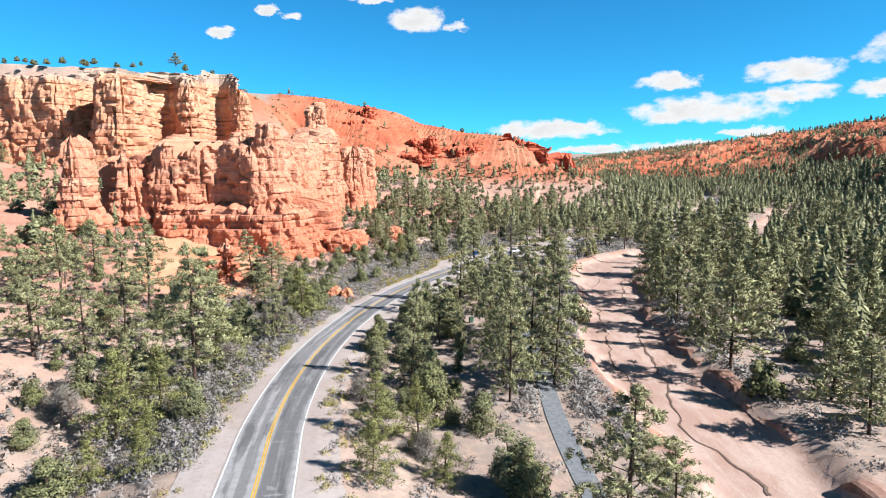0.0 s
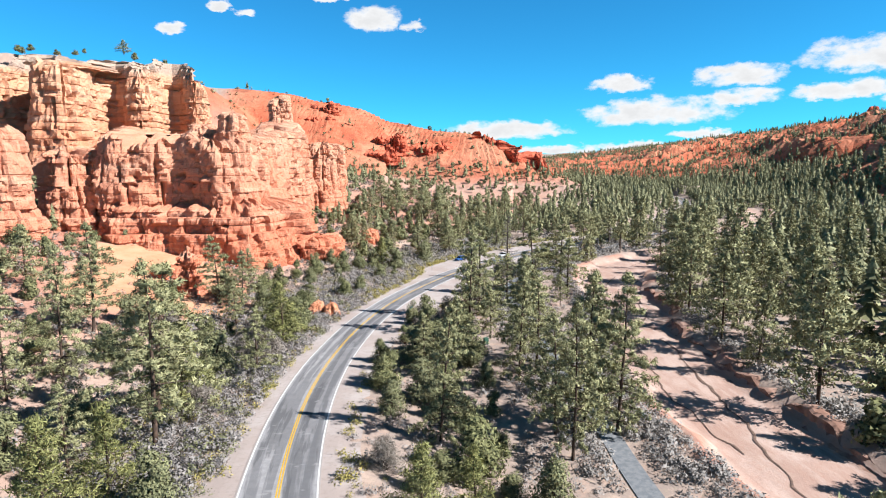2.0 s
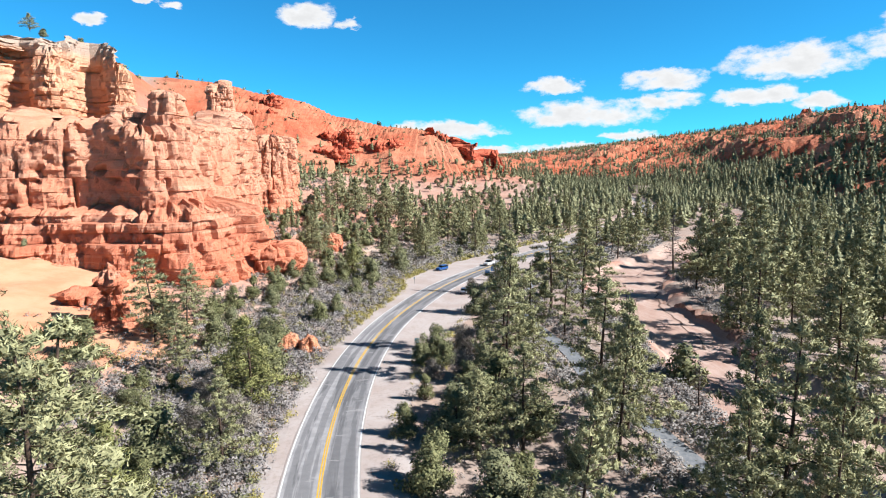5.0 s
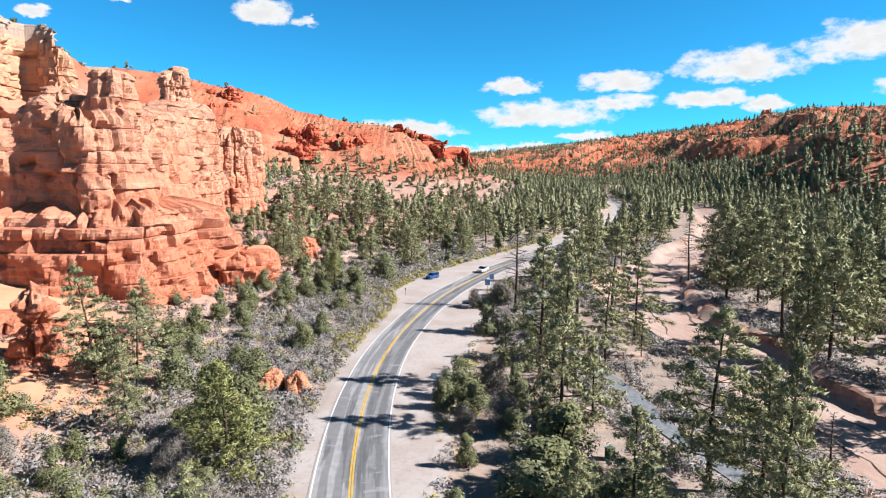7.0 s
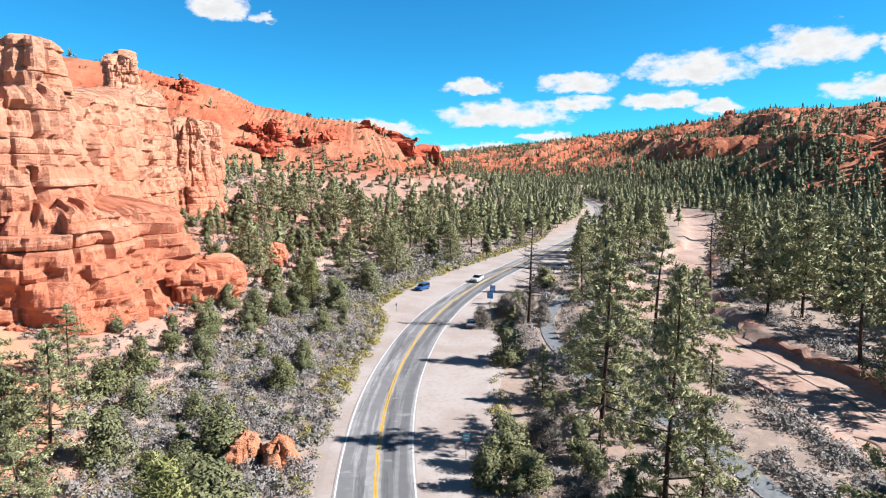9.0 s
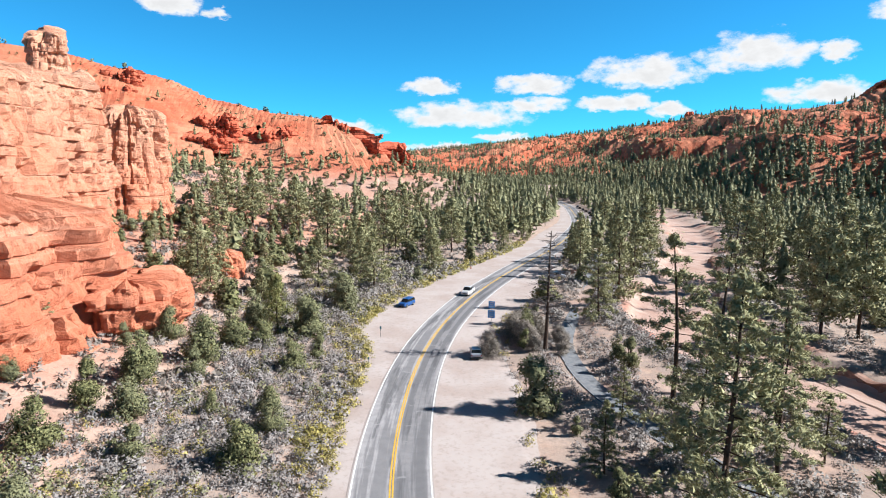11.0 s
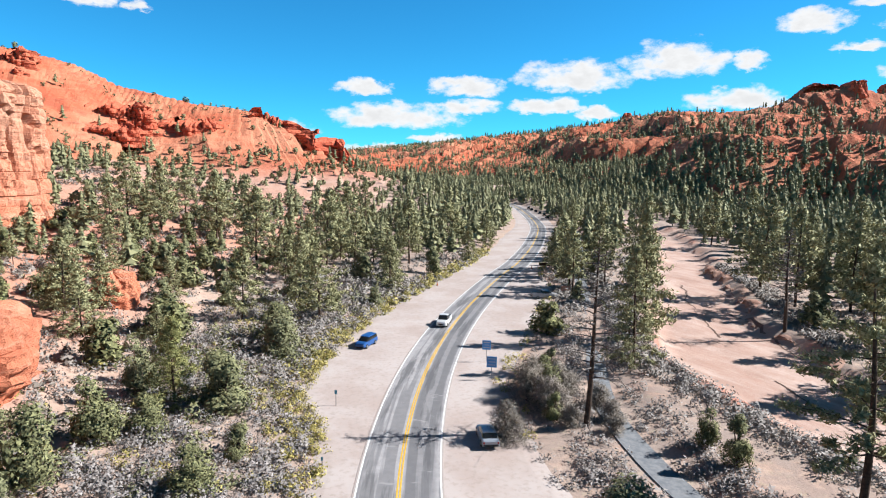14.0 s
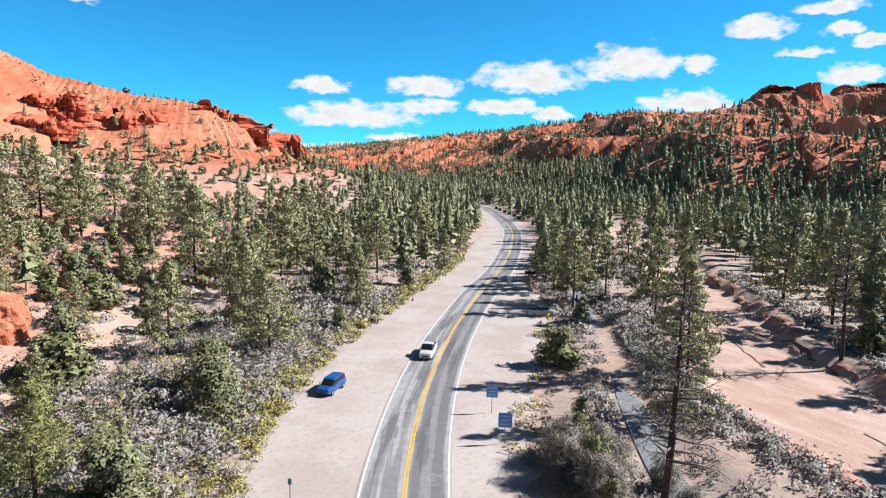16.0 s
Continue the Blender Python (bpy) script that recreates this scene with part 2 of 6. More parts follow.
def asphalt_material():
    """Worn asphalt: pale between the wheel tracks, with dark sealed patches that run along the lanes."""
    m = Mat("patched asphalt", 0.88)
    pos = m.position()
    uv = m.n.new("ShaderNodeUVMap").outputs[0]
    sp = m.n.new("ShaderNodeSeparateXYZ")
    m.l.new(uv, sp.inputs[0])

    def along(sx, sy, detail=4):
        mp = m.n.new("ShaderNodeMapping")
        mp.inputs["Scale"].default_value = (sx, sy, 1)
        m.l.new(uv, mp.inputs[0])
        return m.noise(1.0, detail, 0.62, mp.outputs[0])

    across = m.math("ABSOLUTE", sp.outputs[0])
    lane = m.math("ABSOLUTE", m.math("SUBTRACT", across, 1.85))
    track = m.ramp(m.math("ABSOLUTE", m.math("SUBTRACT", lane, 0.85)), 0.75, 0.2)
    c = m.mix(m.noise(0.9, 4, 0.6, pos, 0.35, 0.65), (0.232, 0.224, 0.222), (0.282, 0.272, 0.268))
    streak = m.ramp(m.math("ADD", along(0.9, 0.035), m.math("MULTIPLY", track, 0.12)), 0.50, 0.60)
    c = m.mix(m.math("MULTIPLY", streak, 0.65), c, (0.112, 0.110, 0.112))
    patch = m.ramp(along(0.50, 0.05, 4), 0.53, 0.60)
    c = m.mix(m.math("MULTIPLY", m.math("MULTIPLY", patch, m.ramp(across, 3.5, 3.2)), 0.55), c, (0.062, 0.062, 0.064))
    c = m.mix(m.math("MULTIPLY", m.math("MULTIPLY", m.ramp(sp.outputs[0], 0.25, 0.6), m.ramp(sp.outputs[0], 3.5, 2.9)), 0.42), c, (0.075, 0.075, 0.079))
    c = m.mix(m.math("MULTIPLY", m.ramp(along(0.25, 0.6, 3), 0.62, 0.68), 0.45), c, (0.290, 0.280, 0.272))
    c = m.mix(m.math("MULTIPLY", m.noise(14.0, 3, 0.6, pos, 0.5, 0.7), 0.2), c, (0.086, 0.083, 0.079))
    edge = m.math("ADD", across, m.math("MULTIPLY", along(0.1, 0.4), 0.5))
    c = m.mix(m.ramp(edge, 3.85, 4.15), c, (0.290, 0.252, 0.228))
    m.color(c)
    m.bump(m.noise(20.0, 3, 0.6, pos), 0.25, 0.02)
    return m.m


def simple(name, a, b, scale=3.0, rough=0.85, bump=0.2, metal=0.0):
    m = Mat(name, rough)
    pos = m.coord()
    m.color(m.mix(m.noise(scale, 5, 0.65, pos, 0.35, 0.65), a, b))
    m.b.inputs["Metallic"].default_value = metal
    if bump:
        m.bump(m.noise(scale * 5, 3, 0.6, pos), bump, 0.03)
    return m.m


def foliage(name, a, b, c, amount=0.25):
    m = Mat(name, 0.75)
    r = m.random(True)
    col = m.mix(m.ramp(r, 0.15, 0.9), a, b)
    col = m.mix(m.math("MULTIPLY", m.random(), 0.55), col, c)
    m.color(col)
    m.translucent(col, amount)
    return m.m


ASPHALT = asphalt_material()
TRAIL = simple("trail asphalt", (0.122, 0.130, 0.137), (0.180, 0.184, 0.187), 1.5)
def gravel_material():
    m = Mat("shoulder gravel", 0.96)
    pos = m.position()
    c = m.mix(m.noise(0.12, 5, 0.6, pos, 0.35, 0.65), (0.305, 0.248, 0.218), (0.355, 0.310, 0.284))
    c = m.mix(m.math("MULTIPLY", m.noise(1.6, 5, 0.7, pos, 0.48, 0.66), 0.45), c, (0.235, 0.185, 0.156))
    c = m.mix(m.math("MULTIPLY", m.noise(9.0, 3, 0.7, pos, 0.5, 0.7), 0.3), c, (0.360, 0.315, 0.282))
    m.color(c)
    m.bump(m.noise(12.0, 3, 0.6, pos), 0.15, 0.03)
    return m.m


GRAVEL = gravel_material()
YELLOW = simple("yellow road paint", (0.446, 0.259, 0.029), (0.504, 0.310, 0.050), 2.0)
WHITE = simple("white road paint", (0.475, 0.468, 0.446), (0.562, 0.554, 0.533), 2.0)
BARK = simple("pine bark", (0.043, 0.030, 0.023), (0.094, 0.061, 0.043), 4.0, 0.95, 0.6)
DEADWOOD = simple("dead grey wood", (0.072, 0.061, 0.054), (0.173, 0.151, 0.137), 3.0, 0.95, 0.5)
PINE = foliage("pine needles", (0.115, 0.116, 0.056), (0.345, 0.332, 0.172), (0.270, 0.260, 0.134), 0.06)
PINE_FAR = foliage("far pine needles", (0.115, 0.118, 0.060), (0.255, 0.248, 0.128), (0.205, 0.200, 0.106), 0.1)
PINE_YOUNG = foliage("young pine needles", (0.090, 0.094, 0.032), (0.275, 0.268, 0.100), (0.205, 0.204, 0.080), 0.1)
JUNIPER = foliage("juniper sprays", (0.072, 0.076, 0.032), (0.215, 0.212, 0.092), (0.175, 0.176, 0.104), 0.06)
SAGE = foliage("sagebrush leaves", (0.205, 0.184, 0.175), (0.278, 0.250, 0.238), (0.240, 0.226, 0.192), 0.08)
RABBIT = foliage("rabbitbrush tops", (0.190, 0.165, 0.055), (0.400, 0.335, 0.110), (0.290, 0.275, 0.130), 0.15)
OAK = foliage("bare oak twigs", (0.140, 0.120, 0.100), (0.280, 0.240, 0.205), (0.220, 0.195, 0.155), 0.1)
BROWN_NEEDLES = foliage("dying pine needles", (0.086, 0.072, 0.054), (0.194, 0.166, 0.119), (0.144, 0.119, 0.086), 0.15)


# ---- mesh helpers ----
def mesh_from(name, verts, faces, mats, smooth=False, uv=None):
    me = bpy.data.meshes.new(name)
    me.from_pydata([tuple(map(float, v)) for v in verts], [], faces)
    for mt in mats if isinstance(mats, (list, tuple)) else [mats]:
        me.materials.append(mt)
    if smooth:
        me.polygons.foreach_set("use_smooth", [True] * len(me.polygons))
    me.update()
    return me


def part(name, bm, material, parent, label=""):
    """Link a bmesh or a mesh as one mesh object under a thing."""
    me = bm
    if isinstance(bm, bmesh.types.BMesh):
        me = bpy.data.meshes.new(name)
        bm.to_mesh(me)
        bm.free()
        me.materials.append(material)
    ob = new(name, me)
    ob.parent = parent
    return tagged(ob, label)


def thing(name, m, label, category, group="", kind=""):
    ob = new(name)
    ob.empty_display_size = 0.3
    ob.matrix_world = m
    return tagged(ob, label, category, group, kind)


def resample(points, step):
    """A smooth curve through the points, at even steps. Works on any number of columns; the first two are the plan."""
    p = np.array(points, float)
    out = []
    for i in range(len(p) - 1):
        p0, p1, p2, p3 = p[max(i - 1, 0)], p[i], p[i + 1], p[min(i + 2, len(p) - 1)]
        n = max(2, int(np.hypot(*(p2 - p1)[:2]) / step))
        for k in range(n):
            u = k / n
            out.append(0.5 * (2 * p1 + (p2 - p0) * u + (2 * p0 - 5 * p1 + 4 * p2 - p3) * u * u + (3 * p1 - p0 - 3 * p2 + p3) * u ** 3))
    out.append(p[-1])
    return np.array(out)


def nearest(px, py, line):
    """For plan points: distance to the line, side (left is positive) and the index of the nearest vertex."""
    px, py = np.asarray(px, float).ravel(), np.asarray(py, float).ravel()
    best, idx = np.full(px.shape, 1e9), np.zeros(px.shape, int)
    for s in range(0, len(px), 20000):
        d = (px[s:s + 20000, None] - line[None, :, 0]) ** 2 + (py[s:s + 20000, None] - line[None, :, 1]) ** 2
        idx[s:s + 20000] = d.argmin(1)
        best[s:s + 20000] = d.min(1)
    t = np.gradient(line[:, :2], axis=0)
    t /= np.linalg.norm(t, axis=1)[:, None]
    vx, vy = px - line[idx, 0], py - line[idx, 1]
    side = t[idx, 0] * vy - t[idx, 1] * vx
    return np.sqrt(best), side, idx


rng0 = np.random.default_rng(11)
_grid = rng0.random((256, 256))


def vnoise(x, y):
    """Value noise in the plan, 0 to 1."""
    x, y = np.asarray(x, float), np.asarray(y, float)
    xi, yi = np.floor(x).astype(int), np.floor(y).astype(int)
    fx, fy = x - xi, y - yi
    fx, fy = fx * fx * (3 - 2 * fx), fy * fy * (3 - 2 * fy)
    g = lambda a, b: _grid[a & 255, b & 255]
    return (g(xi, yi) * (1 - fx) + g(xi + 1, yi) * fx) * (1 - fy) + (g(xi, yi + 1) * (1 - fx) + g(xi + 1, yi + 1) * fx) * fy


def fbm(x, y, octaves=4, gain=0.5):
    v, a, s = 0.0, 1.0, 0.0
    for k in range(octaves):
        v = v + a * vnoise(x * 2 ** k + 17.3 * k, y * 2 ** k + 9.1 * k)
        s, a = s + a, a * gain
    return v / s


def sstep(a, b, v):
    u = np.clip((np.asarray(v, float) - a) / (b - a), 0, 1)
    return u * u * (3 - 2 * u)


# ---- lines of the plan ----
ROAD = resample([(8, -180), (0, -90), (-9.2, 0), (-18.3, 55), (-21.1, 72), (-22.6, 89), (-22.9, 106), (-22.0, 123), (-19.9, 140), (-16.6, 157), (-11.9, 174), (-5.5, 191), (2.4, 208), (12.2, 225),
                 (24.0, 242), (37.7, 259), (52.9, 276), (69, 293), (85.7, 310), (120, 350), (163, 407), (212, 488), (250, 560), (300, 690), (330, 850)], 2.0)


def road_z(y):
    """The road falls gently towards the turnouts and runs level beyond them."""
    return np.interp(y, [-180, 0, 60, 95, 130, 165, 200, 235, 300, 900], [5.0, 4.6, 3.3, 1.8, 0.3, -0.6, -1.1, -1.15, -1.0, -1.0])


BIKE = resample([(20, -40), (17, 30), (15.5, 60), (15.3, 79), (16.4, 98), (17, 120), (16.6, 137), (18.5, 150), (18.6, 165), (18.7, 175), (20.2, 187), (23.6, 198),
                 (29.6, 210), (41.8, 225.6), (50, 234), (62, 250), (78, 272), (94, 292), (130, 335), (165, 380)], 1.5)
WASH = resample([(41, -80, 8), (38, 0, 8), (36.5, 40, 8), (36, 60, 8), (35.8, 75, 8.4), (36.2, 103, 8.4), (40, 137, 7.8), (46.2, 160, 7.8), (51.5, 188, 9.5), (61.5, 215, 11),
                 (77, 235, 10), (98, 253, 8), (121, 280.5, 7.6), (146, 302, 7.2), (211, 382, 8), (262, 470, 8)], 2.0)
TOE = resample([(-40, -120), (-40, 40), (-44, 100), (-46, 140), (-36, 180), (-27, 205), (-12, 258), (10, 303), (50, 348), (95, 430), (140, 520), (176, 640), (190, 760), (150, 950)], 3.0)
CREST_W = resample([(-420, 620, 135), (-250, 640, 118), (-131, 637, 108), (-95, 639, 101), (-65, 642, 96), (-45, 650, 92), (-22, 656, 82), (0, 650, 77), (25, 640, 71), (54, 630, 68), (76, 628, 63), (95, 628, 52), (110, 624, 44), (125, 624, 32), (142, 632, 20), (160, 640, 10)], 4.0)
CREST_E = resample([(1150, 350, 178), (980, 560, 152), (917, 643, 143), (863, 661, 144), (821, 694, 138), (793, 719, 122), (770, 768, 117), (732, 830, 117), (742, 922, 111), (709, 968, 106), (708, 1074, 103), (681, 1182, 96), (640, 1267, 88),
                    (617, 1429, 82), (564, 1640, 76), (567, 2060, 70), (650, 2400, 84)], 8.0)
RIM = resample([(-440, 365), (-300, 385), (-220, 402), (-190, 410), (-155, 414), (-138, 420), (-134, 440), (-136, 480), (-146, 540), (-156, 640)], 3.0)



def bike_z(y):
    return np.interp(y, [-40, 140, 200, 260, 400], [0.0, 0.0, -0.6, -0.9, -0.9])


def side_width(idx, left):
    """Half width of road and gravel at a vertex of the road line."""
    y = ROAD[idx, 1]
    if left:
        return np.interp(y, [-200, 60, 105, 150, 190, 207, 213, 222, 240, 250, 268, 304, 369, 420, 524, 600], [6, 6, 5.4, 5.4, 5.6, 6.4, 8.8, 13.6, 14.4, 14, 12.6, 12, 12, 9, 7, 6])
    return np.interp(y, [-200, 60, 93, 117, 129, 148, 172, 193, 204, 217, 227, 240, 255, 281, 292, 300, 360, 481, 600], [6, 5.8, 5.8, 6.6, 7.2, 9.2, 13.3, 14, 13, 10.5, 9.5, 11.5, 13.6, 13.6, 9.5, 7, 6.2, 8, 6])


def wash_half(x, y, idx):
    """Half width of the wash at plan points near vertex idx of its line."""
    return WASH[idx, 2] + (fbm(x * 0.07, y * 0.07, 2) - 0.5) * 5.0 + (fbm(x * 0.2 + 5, y * 0.2, 2) - 0.5) * 3.0


def sand_apron(x, y):
    """1 on the bare orange sand that lies against the foot of the fin."""
    edge = 0.5 * (fbm(x * 0.05, y * 0.05, 3) - 0.5)
    return sstep(1.1, 0.85, np.hypot((x + 70 + 0.25 * (y - 178)) / 23, (y - 178) / 34) + edge)


def terrain(px, py):
    """Height of the ground and its cover (sand, red soil, litter) at plan points."""
    shape = np.asarray(px).shape
    x, y = np.asarray(px, float).ravel(), np.asarray(py, float).ravel()
    rough = (fbm(x * 0.08, y * 0.08, 4) - 0.5) * 2.0
    z = rough * 0.4
    # slope that rises from the valley floor towards the cliffs
    d_toe, s_toe, _ = nearest(x, y, TOE)
    u = np.where(s_toe > 0, d_toe, 0)
    slope = 0.15 * u + 0.06 * np.maximum(u - 15, 0) + 0.05 * np.maximum(u - 60, 0)
    slope = 60 * (1 - np.exp(-slope / 60)) * (1 + 0.12 * rough)
    z += slope
    # plateau behind the rim of the upper cliff
    d_rim, s_rim, i_rim = nearest(x, y, RIM)
    soft = np.interp(RIM[i_rim, 1], [260, 430, 480, 640], [10, 12, 50, 90])
    behind = sstep(-4, 1, np.where(s_rim > 0, d_rim, -d_rim) / soft * 5)
    top = np.interp(x, [-430, -250, -200, -150, -130], [105, 100, 98, 92, 84]) + 0.05 * np.minimum(d_rim, 200) + rough * 1.5
    z = np.where(behind > 0, z + (np.maximum(top, z) - z) * behind, z)
    # red hill to the west of the road
    d_w, s_w, i_w = nearest(x, y, CREST_W)
    zc = CREST_W[i_w, 2]
    gully = 1 - np.abs(2 * fbm(x * 0.02 + 3, y * 0.012, 4) - 1)
    south = s_w < 0
    width = np.where(south, 185.0, 700.0)
    hill = zc * np.clip(1 - d_w / width, 0, 1) ** np.where(south, 1.25, 1.0)
    ledge = fbm(x * 0.015, y * 0.015, 3)
    hill = hill * (1 + 0.16 * (gully - 0.7) * sstep(0, 60, d_w))
    step = 6.0
    band = np.floor(hill / step + ledge) * step + step * sstep(0.25, 0.75, np.mod(hill / step + ledge, 1)) - ledge * step
    broken = 0.5 * sstep(0.50, 0.60, fbm(x * 0.013 + 7, y * 0.03 + 2, 3))
    hill = np.where((hill > 24) & south, hill * (1 - broken) + band * broken, hill)
    hill = hill + sstep(14, 40, hill) * sstep(0, 30, d_w) * (4 * (fbm(x * 0.05, y * 0.05, 4, 0.55) - 0.5))
    red_w = sstep(12, 30, hill)
    z = np.maximum(z, hill)
    # eastern hills with spurs and gullies
    d_r, s_r, i_r = nearest(x, y, ROAD)
    d_e, s_e, i_e = nearest(x, y, CREST_E)
    zc = CREST_E[i_e, 2]
    along = i_e * 8.0 + 0.35 * d_e + 46 * (fbm(x * 0.008, y * 0.008, 3) - 0.5)
    east = s_e > 0
    cell = along / 118 + 1.2 * vnoise(along * 0.004, along * 0 + 3)
    spur = 1 - np.abs(2 * np.mod(cell, 1) - 1)
    size = _grid[(np.floor(cell).astype(int) * 7) & 255, 31]
    small = 1 - np.abs(2 * np.mod(along / 39 + 0.9 * vnoise(along * 0.02, d_e * 0.01), 1) - 1)
    fine = 1 - np.abs(2 * fbm(along * 0.035 + 1, d_e * 0.010 + 5, 3) - 1)
    width = np.where(east, 500.0 + 200 * size, 1500.0) * np.where(east, 0.80 + 0.42 * spur ** 0.8, 1.0)
    hill_e = zc * np.clip(1 - d_e / width, 0, 1) ** np.where(east, 1.1, 1.0)
    hill_e = hill_e * (1 - sstep(15, 240, d_e) * np.where(east, 0.30 * (1 - spur) + 0.17 * (1 - small) - 0.08, 0.0) + 0.22 * (fine - 0.75) * sstep(0, 60, d_e) + 0.04 * (fine - 0.6))
    hill_e = hill_e + sstep(20, 50, hill_e) * sstep(0, 40, d_e) * (8 * (fbm(x * 0.03, y * 0.03, 4, 0.6) - 0.5) - 16 * np.abs(fbm(x * 0.035 + 9, y * 0.035, 4, 0.55) - 0.5) + 3)
    hill_e = hill_e * (1 - 0.24 * sstep(12, 48, d_e) * np.exp(-((x - 890) ** 2 + (y - 640) ** 2) / 140 ** 2))
    hill_e = hill_e * sstep(30, 190, d_r)
    red_e = sstep(4, 16, hill_e)
    z = np.maximum(z, hill_e)
    far = np.hypot(x - 100, y - 200)
    z += 0.012 * np.maximum(far - 350, 0) * (1 - sstep(0, 60, hill_e + hill))
    z += np.clip((y - 2300) * 0.05, 0, 70) * (0.7 + 0.6 * fbm(x * 0.002, y * 0.002, 3))
    # level corridor of the road, the paved trail and the wash
    w = np.where(s_r > 0, side_width(i_r, True), side_width(i_r, False))
    k = sstep(w + 1.0, w + 15, d_r)
    z = z * k + (road_z(ROAD[i_r, 1]) - 0.10) * (1 - k)
    d_b, _, i_b = nearest(x, y, BIKE)
    k = sstep(2.2, 6, d_b)
    z = z * k + (bike_z(BIKE[i_b, 1]) - 0.10) * (1 - k)
    d_s, _, i_s = nearest(x, y, WASH)
    half = wash_half(x, y, i_s)
    k = sstep(half - 1.6, half + 1.6, d_s)
    bank = sstep(half + 16, half + 1, d_s)
    z = (z * 0.6 + 0.4 * z * (1 - bank) + 0.25 * bank) * k + (-1.55 + (fbm(x * 0.3, y * 0.12, 3) - 0.5) * 0.34) * (1 - k) 
    sand = 1 - sstep(half - 1.5, half + 0.6, d_s)
    cut = sstep(half - 0.6, half + 0.2, d_s) * (1 - sstep(half + 1.5, half + 3.5, d_s))
    # soils
    warm = sstep(0, 26, u + 14 * rough) * sstep(700, 300, y) * (0.3 + 0.7 * sstep(105, 165, y))
    red = np.clip(np.maximum.reduce([red_w, red_e, 0.55 * warm, 0.5 * cut * sstep(0.35, 0.7, vnoise(x * 0.09, y * 0.09))]), 0, 1)
    pale = sstep(84, 96, z) * behind * sstep(-165, -185, x)
    litter = (1 - sstep(-2, 5, np.where(s_toe > 0, d_toe, -d_toe))) * sstep(w, w + 6, d_r) * 0.9
    litter = np.maximum(litter * (1 - behind), np.where(s_toe > 0, 0.35, 0.75) * (1 - behind) * sstep(0.45, 0.6, fbm(x * 0.05, y * 0.05, 3)) * (1 - np.maximum(red_w, red_e)))
    red = np.maximum(red, behind * sstep(-185, -165, x))
    litter = np.maximum(litter, 0.9 * pale)
    red = np.where(pale > 0, red * (1 - pale), red)
    apron = sand_apron(x, y)
    return [a.reshape(shape) for a in (z, sand, red * (1 - apron), litter * (1 - sand) * (1 - apron))]


def ground_z(x, y):
    return float(terrain(np.array([x]), np.array([y]))[0][0])


def warped(lo, hi, mid_lo, mid_hi, far_lo, far_hi, step, grow, most):
    """Grid lines: even steps between lo and hi, growing to at most `most` out to the middle ends, then on to the far ends."""
    v, s = list(np.arange(lo, hi, step)), step
    while v[-1] < far_hi:
        s = min(s * grow, most) if v[-1] < mid_hi else s * 1.12
        v.append(v[-1] + s)
    head, s = [v[0]], step
    while head[-1] > far_lo:
        s = min(s * grow, most) if head[-1] > mid_lo else s * 1.12
        head.append(head[-1] - s)
    return np.array(head[:0:-1] + v)


def build_ground():
    gx = warped(-110, 140, -300, 1020, -2600, 4200, 1.6, 1.04, 5.5)
    gy = warped(40, 310, 20, 1200, -900, 4600, 1.6, 1.04, 5.5)
    X, Y = np.meshgrid(gx, gy)
    z, sand, red, litter = terrain(X, Y)
    ny, nx = X.shape
    verts = np.stack([X, Y, z], -1).reshape(-1, 3)
    i = np.arange(ny * nx).reshape(ny, nx)
    quads = np.stack([i[:-1, :-1], i[:-1, 1:], i[1:, 1:], i[1:, :-1]], -1).reshape(-1, 4)
    me = bpy.data.meshes.new("ground")
    me.vertices.add(len(verts))
    me.vertices.foreach_set("co", verts.ravel())
    me.loops.add(quads.size)
    me.loops.foreach_set("vertex_index", quads.ravel())
    me.polygons.add(len(quads))
    me.polygons.foreach_set("loop_start", np.arange(0, quads.size, 4))
    me.update(calc_edges=True)
    me.polygons.foreach_set("use_smooth", red.ravel()[quads[:, 0]] < 0.7)
    at = me.attributes.new("cover", "FLOAT_COLOR", "POINT")
    at.data.foreach_set("color", np.stack([sand, red, litter, np.ones_like(sand)], -1).ravel())
    at = me.attributes.new("apron", "FLOAT_COLOR", "POINT")
    at.data.foreach_set("color", np.stack([sand_apron(X, Y)] * 3 + [np.ones_like(sand)], -1).ravel())
    me.materials.append(GROUND)
    ob = new("ground", me)
    return tagged(ob, "pale pink sandy valley floor with red soil slopes", "ground", kind="structure")


build_ground()


